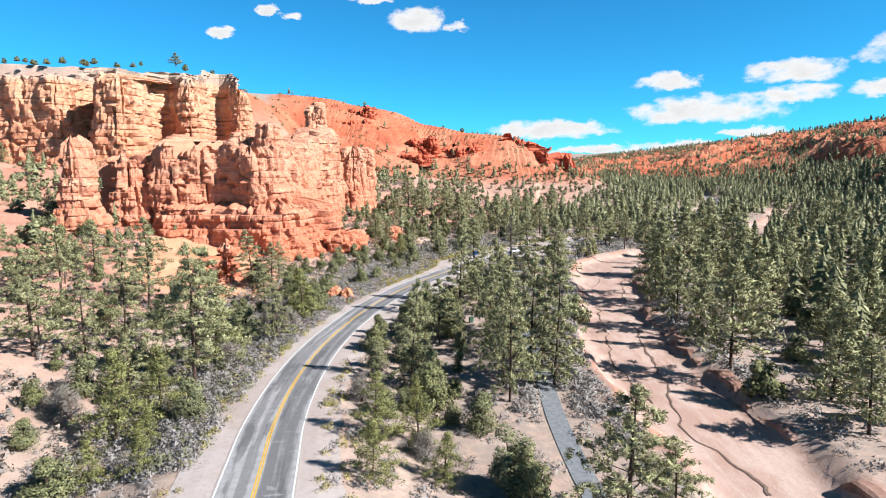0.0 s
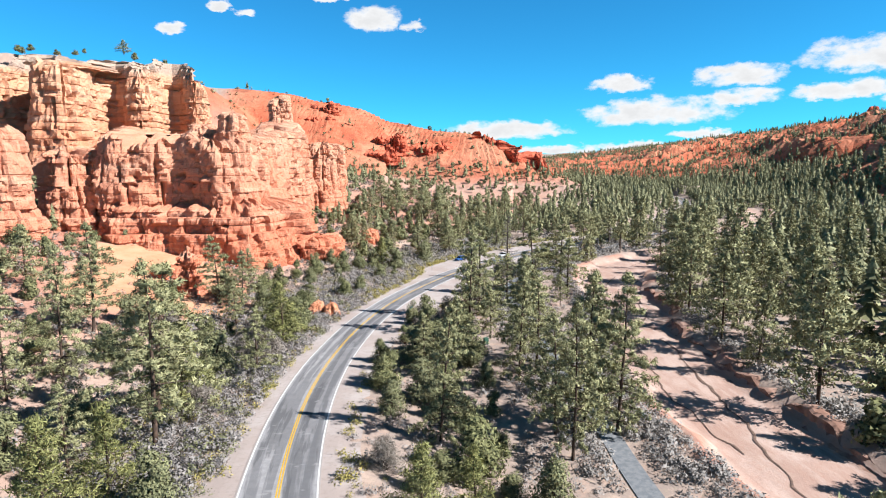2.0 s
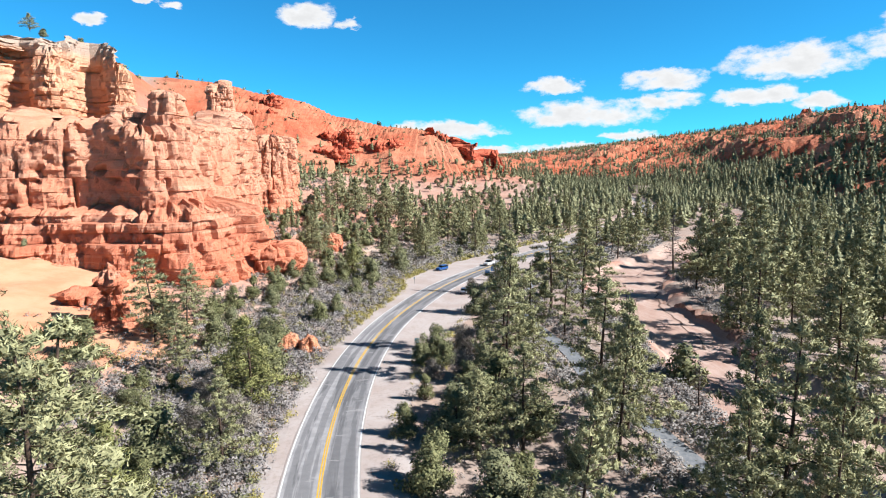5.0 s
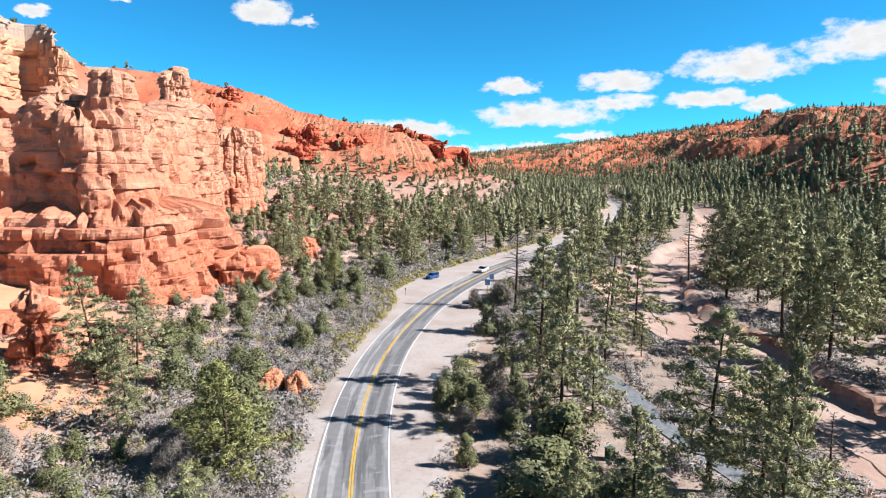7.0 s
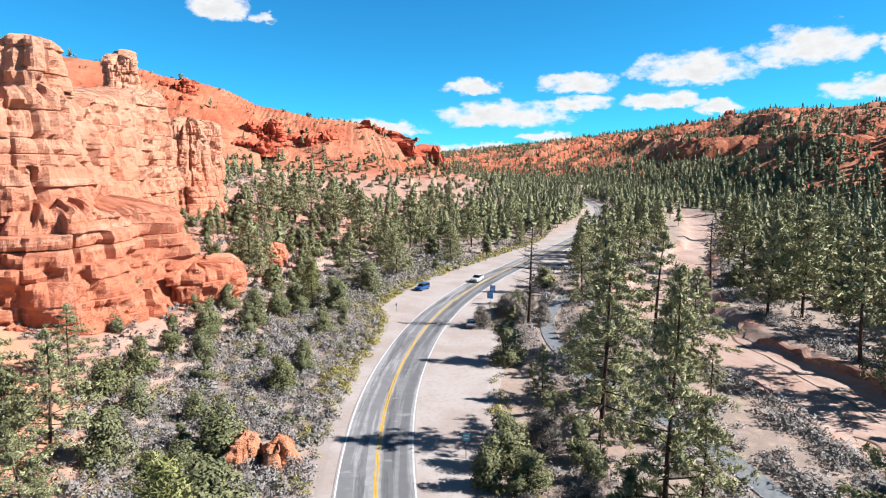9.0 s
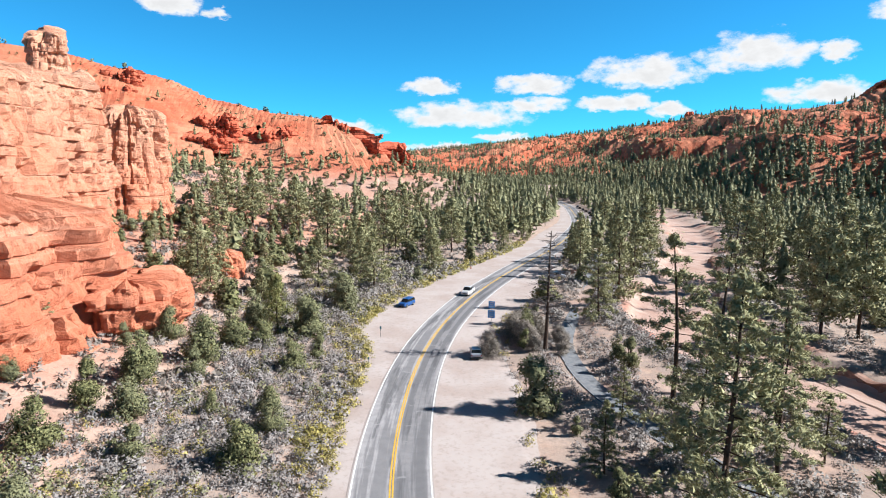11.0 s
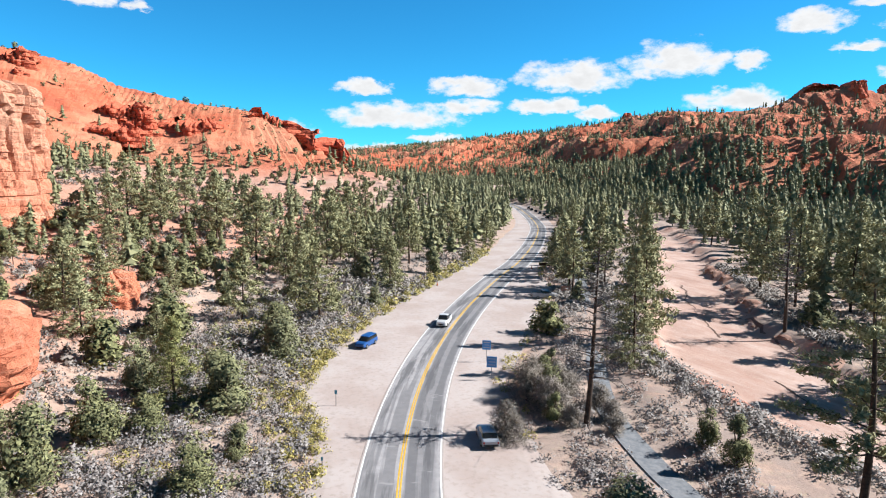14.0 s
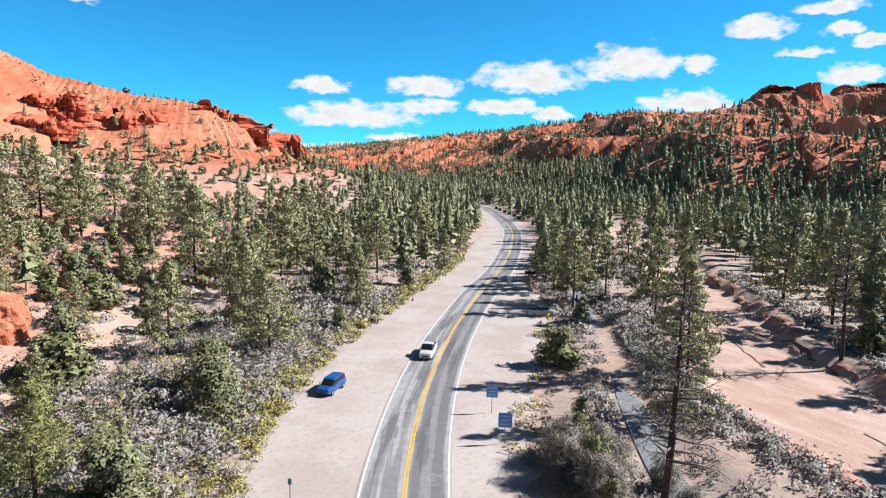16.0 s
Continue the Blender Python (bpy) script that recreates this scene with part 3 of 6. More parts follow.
# ---- road, gravel, trail ----
def ribbon(name, line, left, right, z, mat, parent=None, thick=0.12, skirt=0.02):
    """A strip along a line, from offset -left to +right of it, with a skirt at each side."""
    t = np.gradient(line[:, :2], axis=0)
    t /= np.linalg.norm(t, axis=1)[:, None]
    nrm = np.stack([t[:, 1], -t[:, 0]], -1)
    n = len(line)
    left, right = np.broadcast_to(left, n), np.broadcast_to(right, n)
    verts, uvs = [], []
    for k, (off, dz) in enumerate(((-left - skirt, -thick), (-left, 0), (left * 0, 0), (right, 0), (right + skirt, -thick)) if np.all(left + right > 2) and np.all(left > 0) else ((-left - 0.005, -thick), (-left, 0), (right, 0), (right + 0.005, -thick))):
        p = line[:, :2] + nrm * np.asarray(off)[:, None]
        verts.append(np.c_[p, z + dz + np.zeros(n)])
        uvs.append(np.asarray(off))
    m = len(verts)
    v = np.stack(verts, 1).reshape(-1, 3)
    u = np.stack(uvs, 1).ravel()
    faces = [(i * m + k, i * m + k + 1, (i + 1) * m + k + 1, (i + 1) * m + k) for i in range(n - 1) for k in range(m - 1)]
    me = mesh_from(name, v, faces, mat)
    lay = me.uv_layers.new(name="UVMap")
    idx = np.empty(len(me.loops), int)
    me.loops.foreach_get("vertex_index", idx)
    lay.data.foreach_set("uv", np.stack([u[idx], idx // m * 2.0], -1).ravel())
    ob = new(name, me)
    ob.parent = parent
    return ob


ri = np.arange(len(ROAD))
rz = road_z(ROAD[:, 1])
wob = (fbm(ri * 0.25, ri * 0.0 + 3, 3) - 0.5) * 1.6
gravel = tagged(ribbon("gravel_shoulder", ROAD, side_width(ri, True) + wob, side_width(ri, False) + wob[::-1], rz, GRAVEL, None, 0.14, 2.6), "pale pinkish gravel shoulders and turnouts beside the road", "shoulder", kind="structure")
road = tagged(ribbon("road", ROAD, 3.95, 3.95, rz + 0.035, ASPHALT), "patched grey two lane asphalt road", "road", kind="structure")
for name, off, wd, mat, label in (("edge_line", -3.70, 0.075, WHITE, "white edge line"), ("edge_line", 3.70, 0.075, WHITE, "white edge line"),
                                  ("centre_line", -0.13, 0.075, YELLOW, "yellow centre line"), ("centre_line", 0.13, 0.075, YELLOW, "yellow centre line")):
    tagged(ribbon(name, ROAD, -off + wd, off + wd, rz + 0.041, mat, road, 0.005), label)
# dark colour stands in for shade inside the runnels, not cut into the ground
RILL_SHADE = simple("rill shade on sand", (0.10, 0.065, 0.05), (0.17, 0.11, 0.085), 2.0)


def rill(points, width, seed):
    """A dark strip laid on the sand as the shade in a narrow winding runnel that the last flood cut."""
    q = resample(points, 1.2)
    t = np.gradient(q, axis=0)
    t /= np.linalg.norm(t, axis=1)[:, None]
    nr = np.stack([t[:, 1], -t[:, 0]], -1)
    k = np.arange(len(q))
    q = q + nr * ((fbm(k * 0.35, k * 0.0 + seed, 3) - 0.5) * 2.2)[:, None]
    w = width * (0.15 + 1.2 * vnoise(k * 0.4, k * 0.0 + seed + 5))
    v = []
    for s in (-1, 0, 1):
        p = q + nr * (s * w)[:, None]
        v.append(np.c_[p, terrain(p[:, 0], p[:, 1])[0] + (0.06 if s else 0.10)])
    v = np.stack(v, 1).reshape(-1, 3)
    f = [(3 * i + a, 3 * i + a + 1, 3 * i + a + 4, 3 * i + a + 3) for i in range(len(q) - 1) for a in (0, 1)]
    return tagged(new("sand_rill", mesh_from("sand_rill", v, f, RILL_SHADE, True)), "dark strip painted as the shade in a winding runnel of the dry sandy wash", "rill", kind="structure")


rill([(36, 62), (33, 78), (37, 100), (40, 118), (43, 138)], 0.22, 3)
rill([(31, 88), (31, 108), (35, 126), (39, 150)], 0.16, 5)
rill([(46, 152), (53, 176), (58, 192), (66, 206), (78, 222), (88, 238)], 0.24, 7)
rill([(44, 178), (52, 196), (58, 208)], 0.18, 9)
rill([(70, 226), (86, 246), (104, 264)], 0.2, 11)
BANK_SOIL = simple("cut bank soil", (0.190, 0.105, 0.076), (0.310, 0.195, 0.148), 0.5, 0.95, 0.8)


def cut_bank(y0, y1):
    """The low earth cliff that floods have undercut along the eastern edge of the wash."""
    q = resample(WASH[(WASH[:, 1] > y0) & (WASH[:, 1] < y1)], 0.7)
    t = np.gradient(q[:, :2], axis=0)
    t /= np.linalg.norm(t, axis=1)[:, None]
    nr = np.stack([t[:, 1], -t[:, 0]], -1)
    d = q[:, 2].copy()
    for _ in range(12):
        p = q[:, :2] + nr * d[:, None]
        d = 0.6 * d + 0.4 * wash_half(p[:, 0], p[:, 1], nearest(p[:, 0], p[:, 1], WASH)[2])
    k = np.arange(len(q))
    n1, n2, n3 = (fbm(k * f, k * 0.0 + o, 3) - 0.5 for f, o in ((0.16, 3), (0.45, 8), (0.9, 14)))
    rows = []
    for off, up, rough in ((-2.0, -1.75, 0.6), (-1.1, -1.35, 0.9), (-0.55, -0.9, 0.8), (-0.35, -0.25, 0.8), (-0.5, 0.16, 0.7), (0.1, 0.34, 0.5), (1.5, 0.30, 0.4), (3.2, -0.2, 0.3)):
        e = d + off + rough * (1.6 * n1 + 0.9 * n2 + 0.8 * np.roll(n3, int(7 * (up + 2))))
        p = q[:, :2] + nr * e[:, None]
        lift = np.clip(0.68 + 2.4 * n1, 0.2, 1.1)
        rows.append(np.c_[p, -1.6 + (up + 1.6) * lift + 0.35 * n2 * rough + (0.5 * n1 if up > 0 else 0) + np.zeros(len(q))])
    v, m = np.stack(rows, 1).reshape(-1, 3), len(rows)
    f = [(a * m + b, a * m + b + 1, (a + 1) * m + b + 1, (a + 1) * m + b) for a in range(len(q) - 1) for b in range(m - 1)]
    return tagged(new("wash_bank", mesh_from("wash_bank", v, f, BANK_SOIL)), "undercut reddish earth bank along the dry wash", "bank", kind="structure")


cut_bank(40, 285)
tagged(ribbon("trail", BIKE, 1.35, 1.35, bike_z(BIKE[:, 1]) + 0.03, TRAIL), "narrow grey paved trail between road and wash", "trail", kind="structure")


# ---- rock ----
def rock(name, plan, spine, z0, tops, seed, mat, label, step=0.45, dz=0.5, lean=0.12, flute=1.0, block=1.0, joint=4.5, depth=0.8, jag=1.5, bed=(0.6, 3.6), tier=8.0,
         setback=0.0, lump=1.4, category="rock formation", dome=1.0, squeeze=None, parent=None, chip=1.0, erode=0.8, rings=6):
    """A body of bedded, jointed rock: its plan, a spine to which the top closes, foot height, and top heights round the plan.
    Tiers are split by their own joints into blocks; beds cut all blocks with undercut seams."""
    rng = np.random.default_rng(seed)
    p = resample(list(plan) + [plan[0]], step)[:-1]
    if np.sum(p[:, 0] * np.roll(p[:, 1], -1) - np.roll(p[:, 0], -1) * p[:, 1]) < 0:
        p = p[::-1]
    n = len(p)
    t = np.roll(p, -4, 0) - np.roll(p, 4, 0)
    t /= np.linalg.norm(t, axis=1)[:, None] + 1e-9
    out = np.stack([t[:, 1], -t[:, 0]], -1)
    seg = np.hypot(*(np.roll(p, -1, 0) - p).T)
    s = np.concatenate([[0], np.cumsum(seg)[:-1]])
    total = seg.sum()
    zt = tops(p) if callable(tops) else np.full(n, float(tops))
    zt = zt + jag * (1.5 * (vnoise(s * 0.16, s * 0 + seed) - 0.5) + 1.3 * (vnoise(s * 0.45, s * 0 + seed + 4) - 0.5) + 0.8 * (vnoise(s * 1.1, s * 0 + seed + 9) - 0.5))
    bz = [z0 - 2.0]
    while bz[-1] < zt.max() + 6:
        bz.append(bz[-1] + rng.uniform(*bed))
    bz = np.array(bz)
    lip = 0.34 * dz
    levels = [z0]
    for a, b in zip(bz, bz[1:]):
        levels += [a, a + lip, *np.linspace(a + lip, b - lip, max(2, int((b - a) / dz)))[1:-1], b - lip]
    levels = np.array(sorted(v for v in levels if z0 <= v < zt.max() + 0.5))
    rows = len(levels) - 1
    Z = np.minimum(levels[:, None], zt[None])
    H = np.clip((Z - z0) / (zt[None] - z0), 0, 1)
    S = np.broadcast_to(s[None], Z.shape)
    pick, at_z = [0], bz[0]
    for k in range(1, len(bz)):
        if bz[k] - at_z > tier * rng.uniform(0.55, 1.4) or k == len(bz) - 1:
            pick.append(k)
            at_z = bz[k]
    tb = bz[pick]
    T = np.clip(np.searchsorted(tb, Z + 1e-4) - 1, 0, len(tb) - 2)
    zb = Z
    B = np.clip(np.searchsorted(bz, zb + 1e-4) - 1, 0, len(bz) - 2)
    table, hard = rng.random((len(bz), 128)), rng.random(len(bz)) ** 1.4
    off = lump * (fbm(p[None, :, 0] * 0.08 + 0.03 * Z, p[None, :, 1] * 0.08 + Z * 0.04 + seed, 3) - 0.5) * 2.2
    cell_id = np.zeros(Z.shape, int)
    for k in range(len(tb) - 1):
        sel = T == k
        if not sel.any():
            continue
        cuts = [0.0]
        scale = rng.uniform(0.7, 1.45)
        while cuts[-1] < total:
            cuts.append(cuts[-1] + joint * scale * rng.uniform(0.4, 1.7))
        cuts = np.array(cuts)
        deep = rng.random(len(cuts)) ** 1.3
        push = rng.normal(size=len(cuts))
        sw = np.clip(S[sel] + 1.1 * (vnoise(S[sel] * 0.2, Z[sel] * 0.22 + k * 7.7) - 0.5), 0, total - 1e-3)
        c = np.clip(np.searchsorted(cuts, sw, side="right") - 1, 0, len(cuts) - 2)
        lo, hi = sw - cuts[c], cuts[c + 1] - sw
        d, w = np.minimum(lo, hi), cuts[c + 1] - cuts[c]
        g = np.where(lo < hi, deep[c], deep[c + 1])
        rnd = np.sqrt(np.maximum(0, 1 - (1 - np.minimum(1, d / (0.34 * w))) ** 2))
        fade = 0.35 + 0.65 * sstep(0.25, 0.7, vnoise(sw * 0.15 + 31, Z[sel] * 0.16 + seed))
        off[sel] += flute * (0.9 * rnd - 2.3 * g * fade * np.exp(-(d / 0.42) ** 2)) + 0.45 * block * push[c] - setback * k
        cell_id[sel] = (c * 11 + k * 37) % 128
    db = np.minimum(zb - bz[B], bz[B + 1] - zb)
    thick = bz[B + 1] - bz[B]
    strong = rng.random(len(bz)) ** 3
    at_seam, by_lip = db < 0.25 * lip, db < 1.2 * lip
    seam = (0.2 + 1.3 * strong[np.where(zb - bz[B] < bz[B + 1] - zb, B, B + 1)]) * sstep(0.25, 0.75, vnoise(S * 0.10, B * 3.1)) * 1.3
    off += depth * (0.75 * (hard[B] - 0.45) - np.where(at_seam, 1.0 * seam, np.where(by_lip, 0.22 * seam, 0.0)))
    off += 1.0 * block * (table[B, cell_id] - 0.5)
    off += 0.55 * flute * (vnoise(S * 0.85, Z * 0.10 + seed * 1.7) - 0.5) * (0.5 + sstep(0.2, 0.8, H))
    w2, ph = rng.uniform(1.1, 3.2, len(bz)) * joint / 4.5, rng.uniform(0, 9, len(bz))
    q2 = (S + ph[B] + 0.5 * (vnoise(S * 0.5, Z * 0.4) - 0.5)) / w2[B]
    c2 = np.floor(q2).astype(int)
    e2 = np.minimum(q2 - c2, 1 - q2 + c2) * w2[B]
    off += 0.75 * chip * block * (table[B, (c2 * 13) % 128] - 0.5) - 0.5 * chip * block * np.exp(-(e2 / 0.2) ** 2) * table[B, (c2 * 29 + 5) % 128]
    off += 0.30 * (vnoise(S * 1.7, Z * 0.9 + seed) - 0.5) + 0.5 * block * (vnoise(S * 0.33, Z * 0.3 + seed) - 0.5)
    off += 0.34 * (fbm(S * 0.9, Z * 0.9 + seed, 3) - 0.5) * 2
    worn = fbm(S * 0.16 + seed, Z * 0.19 + 3.3 * seed, 4, 0.55) - 0.5
    pits = np.maximum(0, fbm(S * 0.30 + 40, Z * 0.42 + seed, 3) - 0.60)
    off += erode * (2.6 * worn - 7.0 * pits)
    off -= lean * (Z - z0)
    off -= flute * 0.9 * sstep(0.7, 1.0, H) * np.abs(vnoise(S * 0.75, Z * 0.05 + seed) - 0.5) * 2
    if squeeze is not None:
        off += squeeze(H)
    off -= 1.2 * sstep(0.95, 1.0, H) ** 2
    v = np.concatenate([p[None] + out[None] * off[..., None], Z[..., None]], -1)
    edge_xy = v[-1, :, :2]
    sp = resample(spine, 1.0) if len(spine) > 1 else np.array(spine, float)
    ix = nearest(edge_xy[:, 0], edge_xy[:, 1], sp)[2] if len(sp) > 1 else np.zeros(n, int)
    target, caps = sp[ix, :2], []
    for k in range(1, rings + 1):
        u = (k / rings) ** 1.2
        q = edge_xy * (1 - u) + target * u
        z = zt * (1 - 0.35 * u) + zt.mean() * 0.35 * u + dome * math.sin(u * 1.5) + jag * 0.9 * (fbm(q[:, 0] * 0.4, q[:, 1] * 0.4, 3) - 0.5)
        caps.append(np.c_[q, z])
    v = np.concatenate([v.reshape(-1, 3), *caps])
    R, i = rows + 1 + rings, np.arange(n)
    f = np.concatenate([np.stack([j * n + i, j * n + (i + 1) % n, (j + 1) * n + (i + 1) % n, (j + 1) * n + i], -1) for j in range(R - 1)])
    me = bpy.data.meshes.new(name)
    me.vertices.add(len(v))
    me.vertices.foreach_set("co", v.ravel())
    me.loops.add(f.size)
    me.loops.foreach_set("vertex_index", f.ravel())
    me.polygons.add(len(f))
    me.polygons.foreach_set("loop_start", np.arange(0, f.size, 4))
    me.update(calc_edges=True)
    me.shade_flat()
    me.materials.append(mat)
    ob = new(name, me)
    ob.parent = parent
    return tagged(ob, label, category) if parent is None else tagged(ob, label)


def top_line(pairs, axis=1):
    """Top heights by the plan's y (or x)."""
    a, b = [q[0] for q in pairs], [q[1] for q in pairs]
    return lambda p: np.interp(p[:, axis], a, b)


# the great orange fin above the road: west wall, prow, east wall, with the fluted column and terrace as its parts
fin = rock("rock_fin", [(-106, 232), (-105, 218), (-100, 211.5), (-92, 210.5), (-84, 212), (-77, 215), (-72, 212), (-65, 208.5), (-58, 213), (-55, 224), (-58, 236), (-54, 250), (-54, 270), (-57, 284), (-52, 300), (-51, 318), (-57, 330), (-66, 345), (-80, 330), (-84, 290), (-90, 256), (-104, 248)],
           [(-98, 230), (-88, 228), (-70, 232), (-68, 260), (-68, 320), (-67, 335)], 3, top_line([(205, 42), (225, 42.5), (240, 44), (262, 45), (280, 47), (310, 48), (345, 50)]), 5, ROCK,
           "tall orange limestone fin with weathered beds and fluted columns", step=0.55, dz=0.55, lean=0.06, jag=2.4, tier=14, flute=1.0, depth=0.85, block=0.75, chip=0.5, joint=5.2, bed=(0.9, 4.6), erode=1.2, lump=2.0)
rock("terrace", [(-105, 216), (-98, 207), (-86, 205), (-76, 204), (-66, 201), (-54, 204), (-47, 212.5), (-41.5, 224), (-40, 238), (-43.5, 256), (-49, 270), (-64, 262), (-84, 240), (-100, 240)],
     [(-98, 232), (-78, 226), (-62, 225), (-54, 250)], -1, top_line([(195, 21), (215, 22), (232, 20), (250, 17), (275, 15)]), 8, ROCK,
     "layered blocky foot of the fin", lean=0.03, flute=0.3, block=1.3, depth=1.0, jag=1.8, joint=6.0, dome=3.0, bed=(1.4, 3.8), tier=4.4, setback=0.75, lump=3.2, parent=fin, chip=0.35, erode=1.0)
rock("ledge", [(-43, 222), (-36, 223), (-31.2, 230), (-30.6, 239), (-31.6, 247), (-37, 250), (-43, 246), (-46, 234)], [(-39, 229), (-38, 244)], -1.5, top_line([(222, 9.6), (251, 9.2)]), 9, ROCK,
     "undercut ledge block", lean=0.0, flute=0.2, block=0.9, depth=0.7, jag=1.0, joint=5.5, bed=(2.2, 4.6), dome=0.2, lump=1.0, erode=1.0, squeeze=lambda h: -2.4 * sstep(0.12, 0.2, h) * (1 - sstep(0.34, 0.46, h)) + 0.2, parent=fin, chip=0.6)
rock("column", [(-57, 338), (-54, 330), (-47, 329), (-41, 335), (-38, 344), (-42, 354), (-52, 354), (-58, 346)], [(-49, 338), (-48, 346)], 4, 45, 12, ROCK,
     "fluted column", lean=0.045, joint=3.6, jag=1.3, flute=1.3, block=0.5, chip=0.4, erode=1.0, bed=(1.5, 5), depth=0.4, tier=16, squeeze=lambda h: 3.5 * (1 - sstep(0, 0.35, h)), parent=fin)
rock("shoulder", [(-90, 345), (-80, 326), (-66, 322), (-57, 334), (-55, 350), (-60, 374), (-74, 384), (-92, 372)], [(-74, 345), (-73, 366)], 15, top_line([(322, 47), (340, 52), (356, 57), (384, 57)]), 15, ROCK,
     "banded shoulder below the hoodoo", lean=0.16, joint=6, jag=1.0, flute=0.7, depth=1.2, dome=2, parent=fin)
rock("hoodoo", [(-79.5, 360), (-76, 356.5), (-70.5, 357), (-68, 361), (-70, 366), (-76, 366.5)], [(-74, 361.5)], 54, top_line([(355, 68), (367, 72)]), 14, ROCK, "blocky hoodoo tower", lean=0.02, joint=3.2, jag=1.6, flute=1.1, lump=0.5,
     squeeze=lambda h: 3.5 * (1 - sstep(0, 0.22, h)), depth=0.9, bed=(1.5, 3.5), tier=5, parent=fin, step=0.35)
rock("cap_block", [(-66.5, 219), (-61, 217.5), (-58.5, 222), (-59.5, 228), (-64.5, 229), (-67.5, 224)], [(-63, 223.5)], 42, 50.5, 16, ROCK, "squarish caprock block", lean=0.16, joint=7, jag=0.6, flute=0.5, lump=0.5, dome=0.6, bed=(3, 6), tier=12, parent=fin)
rock("cap_block", [(-79, 228), (-74, 225), (-70, 228), (-70, 235), (-76, 238), (-80, 234)], [(-75, 231)], 40, 47, 17, ROCK, "low caprock knob", lean=0.1, joint=4, jag=1.2, flute=0.8, lump=0.7, dome=0.6, parent=fin)
# tower and low rocks beside the fin
rock("rock_tower", [(-123, 194), (-120, 189), (-114, 189), (-111, 194), (-111, 201), (-116, 204), (-122, 201)], [(-117, 195), (-116.5, 198)], 12, 43.5, 18, ROCK, "rounded pale orange rock tower", lean=0.10, joint=5, jag=1.0, flute=0.6, dome=1.5, squeeze=lambda h: 1.4 * (1 - sstep(0, 0.4, h)))
rock("rock_wall", [(-121, 214), (-114, 209), (-106, 210), (-101, 217), (-98, 226), (-108, 234), (-120, 228)], [(-112, 218), (-108, 226)], 12, top_line([(198, 38), (212, 37), (232, 36)]), 19, ROCK, "low knobbly orange rock wall", lean=0.10, joint=4.5, jag=3.0)
rock("small_hoodoo", [(-63.0, 167.8), (-61, 166.7), (-58.8, 167.8), (-58.5, 169.9), (-60.6, 171.3), (-62.9, 170.3)], [(-60.7, 169)], 3, 13.6, 20, ROCK, "small knobbly red hoodoo on a sandy slope", lean=0.0, joint=3, jag=0.8, flute=0.8, lump=0.9, category="hoodoo",
     squeeze=lambda h: 1.5 * (1 - sstep(0, 0.3, h)) - 1.5 * sstep(0.45, 0.55, h) + 1.2 * sstep(0.6, 0.75, h) - 0.9 * sstep(0.85, 0.9, h), depth=0.9, step=0.35)
rock("low_rock", [(-75, 181), (-70, 178), (-65, 180), (-64, 186), (-69, 189), (-75, 187)], [(-72, 183), (-67, 184)], 1, 7, 21, ROCK, "low layered red rock at the foot of the cliff", lean=0.05, joint=3.5, jag=1.2, flute=0.7, lump=0.9, depth=1.3, step=0.35, bed=(1.2, 2.6), category="rock")
# upper pale cliff with buttresses
def cliff_top(p):
    """The rim is level; the buttresses in front of it end lower."""
    return np.interp(p[:, 0], [-430, -250, -210, -172, -150, -136, -121], [108, 103, 102, 101, 97, 94, 84]) - 15 * sstep(396, 350, p[:, 1]) - 14 * sstep(408, 430, p[:, 1])


rock("upper_cliff", [(-430, 330), (-330, 345), (-270, 352), (-235, 350), (-216, 348), (-207, 360), (-206, 372), (-203, 378), (-199, 368), (-196, 346), (-188, 333), (-180, 332), (-172, 333), (-165, 343), (-166, 360), (-168, 377), (-164, 377), (-161, 371), (-151, 367), (-143, 373),
                     (-142, 388), (-143, 400), (-136, 393), (-128, 389), (-122, 395), (-122, 406), (-128, 418), (-150, 448), (-300, 470), (-430, 450)],
     [(-400, 400), (-300, 415), (-200, 425), (-150, 420)], 22, cliff_top, 23, ROCK_PALE,
     "high pale and orange banded limestone cliff with buttresses", step=1.2, dz=1.0, lean=0.075, joint=9, jag=2.0, flute=1.3, block=0.8, depth=1.5, bed=(2.0, 5.5), tier=22, lump=2.6, dome=2, chip=0.35, erode=1.6, rings=20)
# ledges on the red hill, and the bluff at its end
for q, (a, b, z0, z1, sd) in enumerate((((-60, 604), (-8, 588), 44, 61, 31), ((2, 596), (34, 588), 40, 54, 32), ((-120, 612), (-72, 606), 60, 80, 33), ((-40, 566), (-14, 560), 36, 46, 34), ((-96, 628), (-70, 622), 78, 94, 36))):
    mx, my = (a[0] + b[0]) / 2, (a[1] + b[1]) / 2
    rock("rock_ledge", [(a[0], a[1]), (mx, my - 7), (b[0], b[1]), (b[0] + 3, b[1] + 14), (mx, my + 18), (a[0] - 3, a[1] + 14)], [(a[0] + 8, a[1] + 8), (b[0] - 5, b[1] + 8)], z0, z1, sd, ROCK_RED,
         "banded red limestone ledge on the hillside", step=0.9, dz=0.7, lean=0.1, joint=6, jag=2.5, flute=1.6, block=2.0, depth=1.8, bed=(1.2, 3.0), tier=6, lump=3.5, dome=2.5, category="rock ledge")
